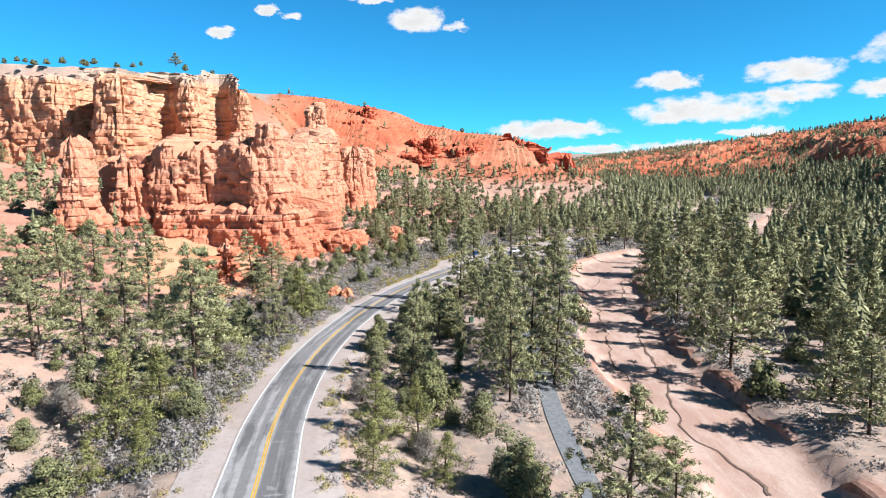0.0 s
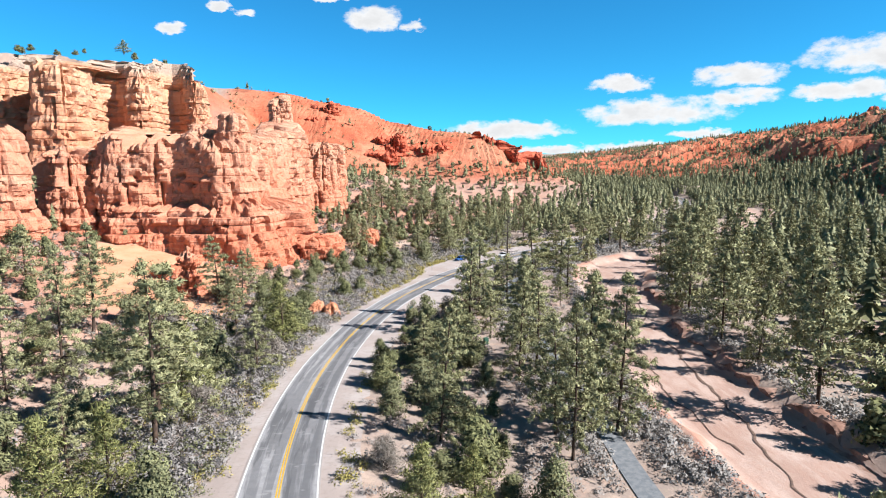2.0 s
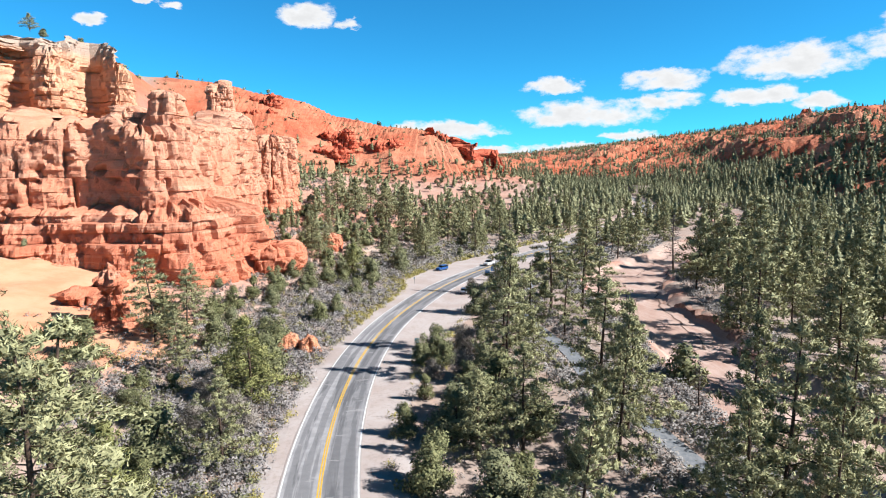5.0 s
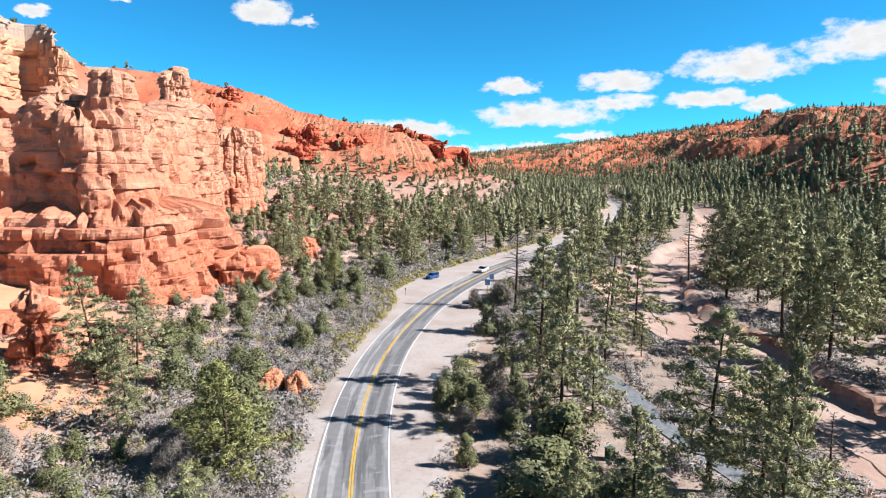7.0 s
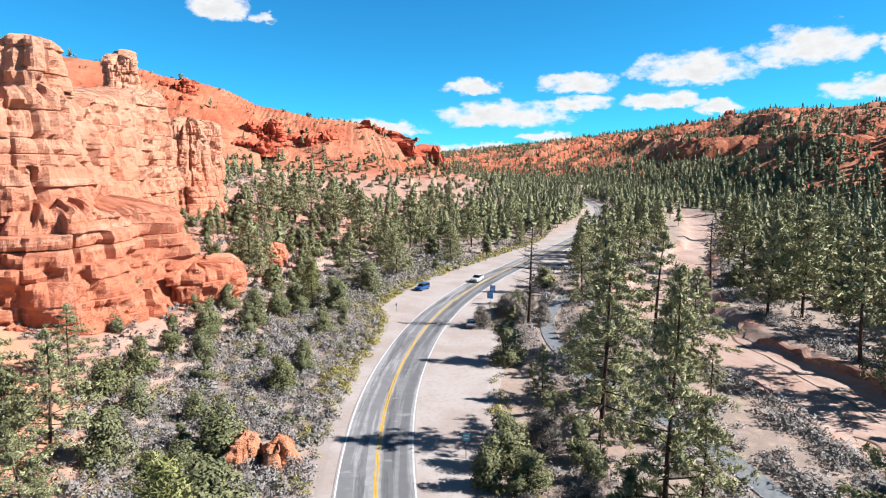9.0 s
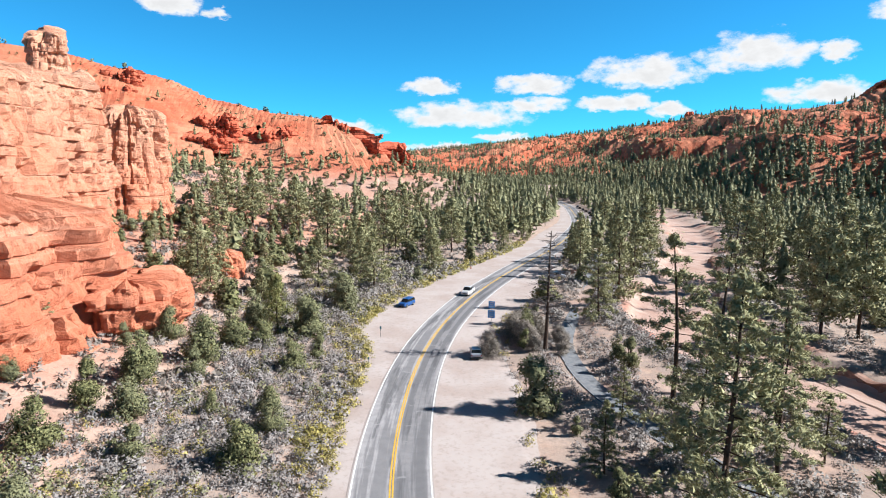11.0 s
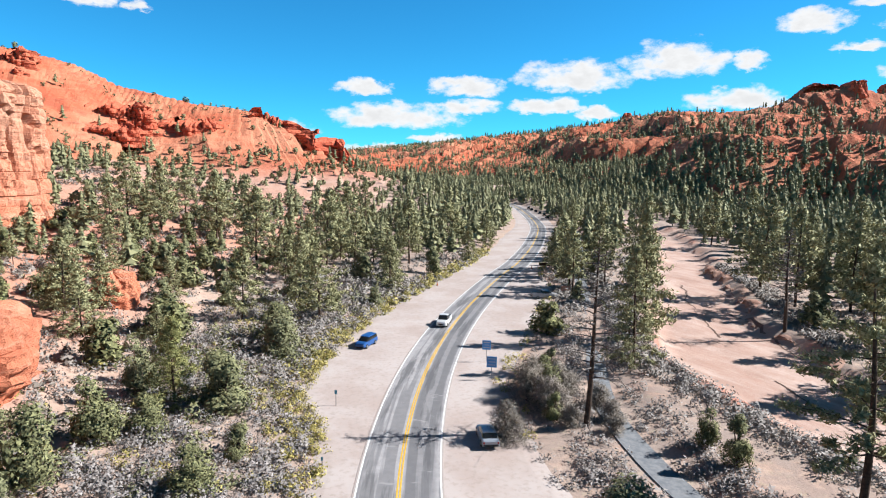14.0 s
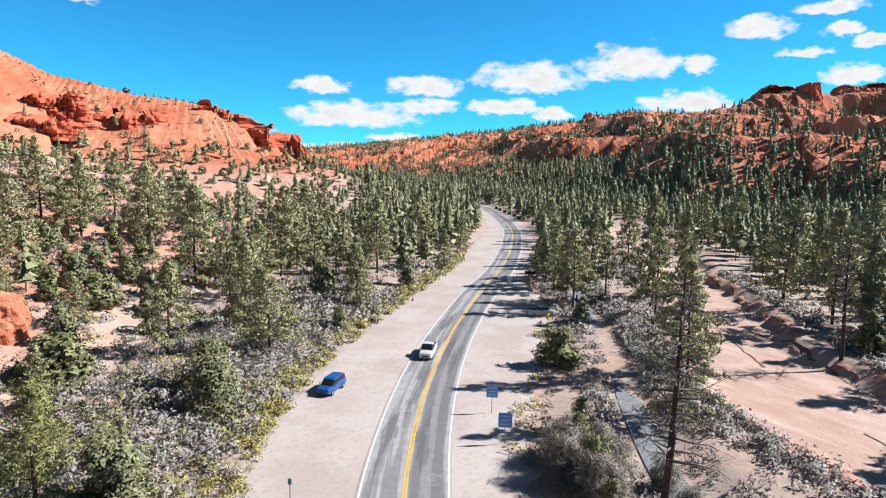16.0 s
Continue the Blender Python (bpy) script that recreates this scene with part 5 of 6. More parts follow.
plant_all(PONDEROSA, [(28.4, 161.8, 7, 1), (-46.5, 162.2, 13.4, 1), (-52.0, 163.6, 16.0, 1), (32.3, 170.7, 15.2, 1.2), (77.2, 174.1, 18.1, 1), (87.3, 175.9, 18.7, 1), (16.0, 177.0, 7, 1), (101.2, 177.5, 17.4, 1), (76.7, 191.9, 21.3, 1), (69.5, 193.7, 19.2, 1), (85.5, 205.9, 17.9, 1), (103.4, 215.8, 22.6, 1), (105.1, 224.1, 18.2, 1), (151.5, 229.2, 21.3, 1), (99.6, 231.7, 19.9, 1), (105.9, 244.2, 21.1, 1), (154.7, 250.2, 20.8, 1), (-29.3, 262.9, 13.5, 1), (-3.1, 265.5, 12.5, 1), (11.3, 295.0, 13.1, 1), (19.1, 305.7, 14.3, 1), (172.8, 311.3, 19.5, 1), (8.1, 311.8, 19.8, 1), (50.0, 312.6, 18.4, 1)])
plant_all(PONDEROSA, [(27.3, 316.9, 20.6, 1), (202.4, 318.0, 21.4, 1), (-24.0, 325.0, 15.7, 1), (59.8, 331.7, 9.8, 1), (36.7, 336.0, 15.2, 1), (2.2, 338.7, 19.4, 1), (12.1, 343.1, 19.4, 1), (-11.7, 347.8, 19.7, 1), (81.6, 349.5, 18.9, 1), (142.1, 355.1, 16.0, 1), (-10.8, 357.7, 15.7, 1), (4.2, 359.1, 16.7, 1), (-20.1, 361.1, 18.7, 1), (49.9, 367.8, 19.5, 1), (-3.0, 377.1, 16.3, 1), (162.2, 378.9, 14.6, 1)])
plant_all(DENSE, [(8.0, 154.9, 21.0, 1.0), (-5.1, 90.6, 16.9, 0.78), (17.4, 92.3, 20.0, 0.86), (-62.2, 102.2, 16.7, 0.78), (17.2, 102.5, 18.4, 0.78), (-59.4, 111.0, 20.2, 0.78), (8.6, 111.4, 17.7, 0.78), (80.7, 114.4, 20.3, 0.78), (-6.0, 114.5, 10.1, 1.1), (49.4, 114.9, 14.1, 0.78), (4.0, 138.9, 21.6, 0.78), (55.8, 157.2, 17.4, 0.78), (7.7, 168.7, 7.3, 1), (42.0, 218.1, 16.5, 0.86), (54.3, 228.3, 20.3, 0.78), (151.0, 260.4, 17.4, 0.78), (87.6, 261.8, 21.3, 0.78), (-24.8, 270.4, 9.7, 1), (9.3, 274.7, 14.2, 0.78), (32.3, 283.5, 13.1, 0.78), (95.6, 286.3, 18.1, 0.86), (36.0, 291.4, 10.6, 1), (117.8, 294.6, 18.8, 0.78), (17.0, 299.4, 11.7, 1), (71.4, 316.5, 10.7, 1)])
plant_all(DENSE, [(18.8, 322.3, 9.2, 1), (34.5, 326.8, 15.9, 0.78), (94.7, 344.3, 13.0, 1), (42.2, 354.0, 15.0, 0.78), (73.9, 413.6, 20.5, 0.78), (130.0, 442.9, 16.7, 0.78)])
plant_all(YOUNG, [(-7.4, 58.4, 6.1, 1.2), (-32.3, 61.0, 5.1, 1), (-37.9, 61.1, 5.2, 1), (0.1, 61.9, 5.5, 1.2), (-35.6, 69.6, 4.6, 1), (-8.0, 69.7, 7.8, 1.2), (-3.4, 71.2, 8.0, 1), (-41.0, 72.7, 11.6, 1), (-38.8, 79.6, 9.9, 1), (-39.6, 103.0, 11.3, 1.2), (-33.0, 138.4, 10.9, 1.3), (-35.7, 146.6, 8.3, 1.2), (-16.3, 228.4, 9.8, 1), (-16.5, 236.5, 6.8, 1.3)])
plant_all(SNAG, [(22.9, 205.8, 19.5, 1), (78.7, 220.4, 17.8, 1)])
plant_all(SPARSE, [(-40.6, 97.3, 20.9, 1.4), (-84.7, 132.3, 17.5, 1), (98.9, 152.3, 11.6, 1), (59.4, 166.1, 20.7, 1), (25.4, 179.4, 20.5, 1.1), (33.3, 180.0, 19.2, 1.1), (75.2, 249.6, 15.2, 1)])
plant_all(SNAG, [(24.8, 122.2, 7, 1)])
grove_rng = np.random.default_rng(19)
for x0, x1, y0, y1, tries, gap in ((-62, -31, 112, 176, 90, 3.6), (-7, 7, 138, 176, 34, 3.4), (-12, 4, 60, 128, 30, 3.6)):
    for _ in range(tries):
        gx, gy = grove_rng.uniform(x0, x1), grove_rng.uniform(y0, y1)
        d_road, side_road, i_road = nearest([gx], [gy], ROAD)
        if d_road[0] < float(side_width(i_road[0], side_road[0] > 0)) + 3.0 or nearest([gx], [gy], BIKE)[0][0] < 3.5 or sand_apron(gx, gy) > 0.3:
            continue
        if min((gx - q[0]) ** 2 + (gy - q[1]) ** 2 for q in planted) < gap * gap:
            continue
        plant_all((ROUND, CONE, SCRUB, ROUND)[int(grove_rng.integers(4))], [(gx, gy, grove_rng.uniform(2.6, 5.4), grove_rng.uniform(1.0, 1.3))])


# ---- woods, brush: what nobody could count ----
def scatter(rng, n, x0, x1, y0, y1, density):
    """Plan points, kept by a density function of 0 to 1."""
    x, y = rng.uniform(x0, x1, n), rng.uniform(y0, y1, n)
    keep = rng.random(n) < density(x, y)
    return x[keep], y[keep]


def open_ground(x, y, road_gap=2.5):
    """1 where things may grow: off road, trail, wash, and clear of the rock bodies."""
    d_r, s_r, i_r = nearest(x, y, ROAD)
    w = np.where(s_r > 0, side_width(i_r, True), side_width(i_r, False))
    ok = d_r > w + road_gap
    ok &= nearest(x, y, BIKE)[0] > 2.2
    d_s, _, i_s = nearest(x, y, WASH)
    ok &= d_s > WASH[i_s, 2] + 2.5
    return ok


def apart(x, y, others, gap):
    """Drop points that crowd one another or the others."""
    cell, keep = {}, []
    for q in others:
        cell.setdefault((int(q[0] // gap), int(q[1] // gap)), []).append(q)
    for i in range(len(x)):
        cx, cy = int(x[i] // gap), int(y[i] // gap)
        near = [q for a in (-1, 0, 1) for b in (-1, 0, 1) for q in cell.get((cx + a, cy + b), ())]
        if all((q[0] - x[i]) ** 2 + (q[1] - y[i]) ** 2 > gap * gap for q in near):
            keep.append(i)
            cell.setdefault((cx, cy), []).append((x[i], y[i]))
    return np.array(keep, int)


def strew(name, prototypes, x, y, height, base_h, rng, mat, label, category, sink=0.05, soft=0.65):
    """Many small or far plants joined into one mesh."""
    z = terrain(x, y)[0]
    which = rng.integers(0, len(prototypes), len(x))
    normals = [q[1] for q in prototypes] if isinstance(prototypes[0], tuple) else None
    prototypes = [q[0] for q in prototypes] if normals else prototypes
    chunks, outs = [], []
    for k, proto in enumerate(prototypes):
        sel = np.where(which == k)[0]
        if not len(sel):
            continue
        a = rng.uniform(0, 2 * math.pi, len(sel))
        f = height[sel] / base_h
        c, s = np.cos(a) * f, np.sin(a) * f
        px, py, pz = proto[None, ..., 0], proto[None, ..., 1], proto[None, ..., 2]
        e = (slice(None), None, None)
        wide = rng.uniform(0.85, 1.2, len(sel))[e]
        if normals is not None:
            nx, ny, nz = (normals[k][None, :, i] for i in range(3))
            ca, sa = np.cos(a)[:, None], np.sin(a)[:, None]
            outs.append(np.stack([nx * ca - ny * sa, nx * sa + ny * ca, nz + 0 * ca], -1).reshape(-1, 3))
        v = np.stack([(px * c[e] - py * s[e]) * wide + x[sel][e], (px * s[e] + py * c[e]) * wide + y[sel][e], pz * f[e] + z[sel][e] - sink], -1)
        chunks.append(v.reshape(-1, 3, 3))
    ob = new(name, tri_mesh(name, np.concatenate(chunks), mat, np.concatenate(outs) if outs else None, soft))
    return tagged(ob, label, category, kind="stuff")


def far_pine(seed, h=15.0, layers=7, per=7, bare=0.14, wide=0.2):
    """A far-off pine: overlapping ragged skirts of drooping boughs round a stem."""
    rng = np.random.default_rng(seed)
    tris, outs = [], []
    for k in range(layers):
        u = bare + (1 - bare) * k / layers
        r = h * wide * ((1 - u) ** 0.8 * rng.uniform(0.8, 1.15) + 0.04)
        top = min(u + (1 - bare) * 1.55 / layers, 1.0) * h
        lean = rng.normal(size=2) * 0.12 * r
        turn = rng.uniform(0, 6.28)
        for q in range(per):
            a0 = turn + (q - 0.62) * 6.283 / per
            a1 = turn + (q + 0.62) * 6.283 / per
            r0, r1 = r * rng.uniform(0.55, 1.3), r * rng.uniform(0.55, 1.3)
            z0, z1 = h * u + rng.uniform(-0.25, 0.3) * r, h * u + rng.uniform(-0.25, 0.3) * r
            tris.append([(r0 * math.cos(a0) + lean[0], r0 * math.sin(a0) + lean[1], z0), (r1 * math.cos(a1) + lean[0], r1 * math.sin(a1) + lean[1], z1),
                         (0.08 * r * math.cos(a0), 0.08 * r * math.sin(a0), top - rng.uniform(0, 0.25) * (top - h * u))])
            am = (a0 + a1) / 2
            outs.append((math.cos(am), math.sin(am), rng.uniform(0.4, 1.3)))
    for a in (0.0, 2.1, 4.2):
        w = 0.014 * h
        tris.append([(w * math.cos(a), w * math.sin(a), -0.3), (w * math.cos(a + 2.1), w * math.sin(a + 2.1), -0.3), (0, 0, h * 0.5)])
        outs.append((math.cos(a + 1), math.sin(a + 1), 0.2))
    return np.array(tris, float), np.array(outs, float)


def far_juniper(seed, h=4.0, w=3.6, count=60):
    """A small far-off juniper: a lumpy ball of sprays."""
    rng = np.random.default_rng(seed)
    d = rng.normal(size=(count, 3))
    d /= np.linalg.norm(d, axis=1)[:, None]
    c = d * np.array([w * 0.42, w * 0.42, h * 0.42]) * rng.uniform(0.5, 1.0, count)[:, None] + np.array([0, 0, h * 0.47])
    return flakes(rng, c, d, 1.25 if count < 20 else 0.9)


def shrub(seed, h=0.8, w=1.3, puffs=4, count=20, size=0.118):
    """A rounded bush of a few puffs."""
    rng = np.random.default_rng(seed)
    tris, outs = [], []
    for k in range(puffs):
        o = np.array([rng.uniform(-0.3, 0.3) * w, rng.uniform(-0.3, 0.3) * w, 0.0])
        d = rng.normal(size=(count, 3))
        d /= np.linalg.norm(d, axis=1)[:, None]
        d[:, 2] = np.abs(d[:, 2])
        r = rng.uniform(0.65, 1.05, len(d))[:, None]
        t, n = flakes(rng, o + d * r * np.array([w * 0.3, w * 0.3, h * rng.uniform(0.6, 1.1)]), d + np.array([0, 0, 0.25]), size)
        tris.append(t)
        outs.append(n)
    return np.concatenate(tris), np.concatenate(outs)


FAR_PINES = [far_pine(s, bare=b, wide=w) for s, b, w in ((100, 0.14, 0.25), (101, 0.2, 0.22), (102, 0.1, 0.28), (103, 0.25, 0.26), (104, 0.16, 0.21), (105, 0.3, 0.27), (106, 0.12, 0.24))]
HILL_PINES = [far_pine(s, 15.0, 4, 5, 0.08, 0.25) for s in range(110, 116)]
SHRUBS = [shrub(s) for s in range(200, 206)]
MID_SHRUBS = [shrub(s, puffs=4, count=15, size=0.14) for s in range(214, 219)]
FAR_SHRUBS = [shrub(s, puffs=3, count=10, size=0.22) for s in range(206, 210)]
rng = np.random.default_rng(5)


def wood_density(x, y):
    d_toe, s_toe, _ = nearest(x, y, TOE)
    west = s_toe > 0
    z, sand, red, _ = terrain(x, y)
    clump = fbm(x * 0.03, y * 0.03, 3)
    d = np.where(west, 0.7 * sstep(0.24, 0.50, clump), 0.97 * sstep(0.20, 0.40, clump))
    d *= np.where(~west & (y < 215) & (x > 40), 0.55, 1.0)
    d *= np.where(west & (y > 285), 0.8, 1.0)
    d *= np.where(west & (z > 36), 0.10, 1.0)
    d *= np.where(west & (z > 60), 0.25, 1.0)
    d *= np.where(~west & (z > 30), 0.25 + 0.75 * sstep(0.45, 0.6, fbm(x * 0.011 + 4, y * 0.011, 3)), 1.0)
    d_r, s_r, _ = nearest(x, y, ROAD)
    d *= np.where((y < 330) & (s_r < 0) & (x < 60) & (nearest(x, y, WASH)[1] > 0), 0.12, 1.0)
    d *= np.where((s_r > 0) & ~west & (y < 330), 0.05, 1.0)
    d *= np.where(west & (y < 225), 0.75, 1.0) * np.where(~west & (y < 150), 0.6, 1.0)
    d_s, _, i_s = nearest(x, y, WASH)
    d *= np.where((nearest(x, y, WASH)[1] < 0) & (d_s < WASH[i_s, 2] + 27) & (y < 265), 0.35, 1.0)
    d *= np.where(d_s < WASH[i_s, 2] + 11, 0.12, 1.0) * np.where((nearest(x, y, BIKE)[1] < 0) & (nearest(x, y, WASH)[1] > 0) & (y < 330), 0.15, 1.0)
    return d * open_ground(x, y, 4.0) * (1 - sand_apron(x, y))


# middle distance: trees one by one
x, y = scatter(rng, 6000, -140, 240, 60, 430, lambda a, b: wood_density(a, b) * (np.hypot(a - 20, b - 180) < 215))
k = apart(x, y, planted, 6.5)
x, y = x[k], y[k]
near = np.argsort(nearest(x, y, FLIGHT)[0])[:300]
rest = np.setdiff1d(np.arange(len(x)), near)
pz = terrain(x, y)[0]
for i in near:
    planted.append((x[i], y[i]))
    west = nearest(x[i:i + 1], y[i:i + 1], TOE)[1][0] > 0
    r = rng.random()
    if west and r < 0.8 or r < 0.1:
        (ROUND if rng.random() < 0.6 else CONE).plant(rng, x[i], y[i], rng.uniform(3.2, 6.8), rng.uniform(1.0, 1.35), pz[i])
    else:
        (PONDEROSA, DENSE, PONDEROSA, SPARSE)[int(rng.integers(4))].plant(rng, x[i], y[i], rng.uniform(6, 11.5) if west else rng.uniform(6.5, 16), rng.uniform(1.0, 1.3), pz[i])

# pines in the clefts below the upper cliff, scrub along its rim
for px, py, ph in ((-206, 366, 15), (-204, 378, 13), (-176, 380, 14), (-173, 372, 11), (-171, 360, 10), (-144, 380, 12), (-118, 374, 12), (-226, 338, 11), (-240, 336, 13), (-104, 350, 11)):
    planted.append((px, py))
    PONDEROSA.plant(rng, px, py, ph)
rim_rng = np.random.default_rng(8)
for cx, many in ((-330, 7), (-300, 6), (-284, 5), (-262, 5), (-250, 3), (-226, 3), (-205, 2), (-186, 2), (-150, 2)):
    for _ in range(many):
        px = cx + rim_rng.normal() * 6
        top = float(np.interp(px, [-430, -250, -210, -172, -150, -136], [108, 103, 102, 101, 97, 94]))
        ROUND.plant(rim_rng, px, 392 + 0.12 * (px + 200) + rim_rng.uniform(0, 14), rim_rng.uniform(2.2, 4.4), 1.3, top - 1.7)
PONDEROSA.plant(rng, -173, 409, 8.5, 1.5, 101.5)

# the wood beyond
x2, y2 = scatter(rng, 80000, -250, 900, 60, 1500, lambda a, b: wood_density(a, b) * np.where(np.hypot(a, b - 100) > 900, 0.5, 1.0))
x2, y2 = np.concatenate([x[rest], x2]), np.concatenate([y[rest], y2])
k = apart(x2, y2, planted, 4.1)
x2, y2 = x2[k], y2[k]
k = nearest(x2, y2, FLIGHT)[0] > 95
x2, y2 = x2[k], y2[k]
k = np.argsort(np.hypot(x2 - 40, y2 - 120) * rng.uniform(0.8, 1.2, len(x2)))[:7200]
x2, y2 = x2[k], y2[k]
MID_PINES = [far_pine(s, layers=11, per=9, bare=b, wide=w) for s, b, w in ((140, 0.14, 0.22), (141, 0.2, 0.2), (142, 0.1, 0.25), (143, 0.26, 0.23), (144, 0.16, 0.19), (145, 0.3, 0.25))]
west2 = nearest(x2, y2, TOE)[1] > 0
low = west2 & (rng.random(len(x2)) < 0.66)
tall = np.where(west2, rng.uniform(4, 11.5, len(x2)), rng.uniform(5, 15, len(x2)))
mid = nearest(x2, y2, FLIGHT)[0] < 190
for sel, protos in ((mid & ~low, MID_PINES), (~mid & ~low, FAR_PINES)):
    strew("far_wood", protos, x2[sel], y2[sel], tall[sel], 15.0, rng, PINE_FAR, "dark green pine wood filling the valley", "wood")
strew("juniper_scrub", [far_juniper(s) for s in range(120, 125)], x2[low], y2[low], rng.uniform(2.5, 5.5, int(low.sum())), 4.0, rng, JUNIPER, "low junipers scattered over the western slope", "scrub")
def hill_density(x, y):
    d_e, s_e, _ = nearest(x, y, CREST_E)
    z = terrain(x, y)[0]
    hollow = sum(terrain(x + dx, y + dy)[0] for dx, dy in ((24, 0), (-24, 0), (0, 24), (0, -24))) / 4 - z
    clump = sstep(0.40, 0.58, fbm(x * 0.012, y * 0.012, 3))
    d = np.clip(0.03 + 0.05 * hollow + 0.22 * clump + 0.75 * sstep(40, 14, z), 0.02, 1.0)
    return np.where(y > 950, 0.15 + 0.8 * d, d) * ((s_e > 0) | (d_e < 25)) * (z > 4)


x3, y3 = scatter(rng, 38000, 240, 1000, 330, 1500, hill_density)
xf, yf = scatter(rng, 9000, 380, 800, 1400, 2300, hill_density)
x3, y3 = np.concatenate([x3[:9500], xf[:1800]]), np.concatenate([y3[:9500], yf[:1800]])
strew("hill_wood", HILL_PINES, x3, y3, rng.uniform(4.0, 10.0, len(x3)), 15.0, rng, PINE_FAR, "scattered dark pines on the eastern hills", "wood")
x3, y3 = scatter(rng, 22000, 280, 1050, 380, 1500, lambda a, b: 0.5 * ((nearest(a, b, CREST_E)[1] > 0) & (terrain(a, b)[0] > 22)))
x4, y4 = scatter(rng, 6000, -240, 150, 430, 650, lambda a, b: 0.6 * sstep(0.3, 0.55, fbm(a * 0.03, b * 0.03, 3)) * (terrain(a, b)[2] > 0.5))
x3, y3 = np.concatenate([x3[:5500], x4[:350]]), np.concatenate([y3[:5500], y4[:350]])
strew("hill_scrub", [far_juniper(s, count=12) for s in range(130, 134)], x3, y3, rng.uniform(1.2, 3.4, len(x3)), 4.0, rng, JUNIPER, "dark low scrub dotted over the red hillsides", "scrub")


def slope_scrub_density(x, y):
    _, s_toe, _ = nearest(x, y, TOE)
    z = terrain(x, y)[0]
    return (s_toe > 0) * (z < 34) * open_ground(x, y, 3.0) * (1 - sand_apron(x, y)) * sstep(0.30, 0.5, fbm(x * 0.05, y * 0.05, 3))


x5, y5 = scatter(rng, 14000, -110, 110, 60, 460, slope_scrub_density)
x5, y5 = x5[:4200], y5[:4200]
strew("slope_scrub", [shrub(s, puffs=3, count=12, size=0.22) for s in range(210, 214)], x5, y5, rng.uniform(0.6, 2.0, len(x5)), 0.8, rng, OAK, "grey-brown leafless scrub between the junipers on the slope", "brush", soft=0.8)


# brush
def brush_density(x, y):
    d_r, s_r, _ = nearest(x, y, ROAD)
    left = (s_r > 0) & (d_r < 28)
    d = np.where(s_r > 0, 0.14, 0.3) + 0.66 * left * sstep(0.25, 0.42, fbm(x * 0.06, y * 0.06, 3))
    return d * open_ground(x, y, 0.6) * (terrain(x, y)[2] < 0.8)


def strew_brush(name, x, y, height, mat, label):
    away = nearest(x, y, FLIGHT)[0]
    for sel, protos in ((away < 30, SHRUBS), ((away >= 30) & (away < 75), MID_SHRUBS), (away >= 75, FAR_SHRUBS)):
        if sel.any():
            strew(name, protos, x[sel], y[sel], height[sel], 0.8, rng, mat, label, "brush", soft=0.85)


def band_density(x, y):
    d_r, s_r, i_r = nearest(x, y, ROAD)
    gap = d_r - side_width(i_r, True)
    return open_ground(x, y, 0.8) * (s_r > 0) * sstep(np.where(y > 130, 38, 24), 14, gap) * np.where(y > 178, sstep(1.0, 4.5, gap), 1.0) * (0.3 + 0.7 * sstep(0.28, 0.42, fbm(x * 0.08, y * 0.08, 3)))


x, y = scatter(rng, 26000, -75, 130, 45, 330, brush_density)
x, y = x[:5600], y[:5600]
xb, yb = scatter(rng, 40000, -60, 40, 60, 330, band_density)
xb, yb = xb[:6000], yb[:6000]
xt, yt = scatter(rng, 30000, 10, 110, 80, 320, lambda a, b: open_ground(a, b, 1.0) * sstep(8, 3, nearest(a, b, BIKE)[0]) * (0.25 + 0.75 * sstep(0.3, 0.5, fbm(a * 0.12, b * 0.12, 2))))
xw, yw = scatter(rng, 40000, 15, 130, 70, 330, lambda a, b: open_ground(a, b, 1.0) * sstep(9, 4, nearest(a, b, WASH)[0] - WASH[nearest(a, b, WASH)[2], 2]) * (0.15 + 0.85 * sstep(0.35, 0.55, fbm(a * 0.1, b * 0.1, 2))))
x, y = np.concatenate([x[:4600], xt[:2800], xw[:1800]]), np.concatenate([y[:4600], yt[:2800], yw[:1800]])
some = rng.random(len(xb))
tall = rng.uniform(0.6, 1.0, len(xb)) * rng.choice([0.8, 1.2, 1.8], len(xb))
g = some < 0.74
height = np.concatenate([rng.uniform(0.6, 1.55, len(x)), tall[g]])
strew_brush("sagebrush", np.concatenate([x, xb[g]]), np.concatenate([y, yb[g]]), height, SAGE, "grey sagebrush covering the valley floor")
g = some > 0.86
strew_brush("greasewood", xb[g], yb[g], tall[g] * 1.1, JUNIPER, "dark olive low bushes among the sagebrush")
g = (some > 0.74) & (some <= 0.86)
xg, yg, hg = xb[g], yb[g], tall[g]


def verge_density(x, y):
    d_r, s_r, i_r = nearest(x, y, ROAD)
    w = np.where(s_r > 0, side_width(i_r, True), side_width(i_r, False))
    gap = np.maximum(d_r - w, 0)
    band = (s_r > 0) & (y > 178) & (y < 335)
    clump = sstep(0.3, 0.5, fbm(x * 0.15, y * 0.15, 2))
    return open_ground(x, y, 0.3) * np.where(band, sstep(6.5, 3.0, gap) * (0.6 + 0.4 * clump), 0.35 * np.exp(-gap / 1.6))


x, y = scatter(rng, 60000, -45, 140, 45, 340, verge_density)
x, y = x[:4200], y[:4200]
strew_brush("rabbitbrush", np.concatenate([x, xg]), np.concatenate([y, yg]), np.concatenate([rng.uniform(0.55, 1.4, len(x)), hg * 0.8]), RABBIT, "yellow rabbitbrush along the road verge")


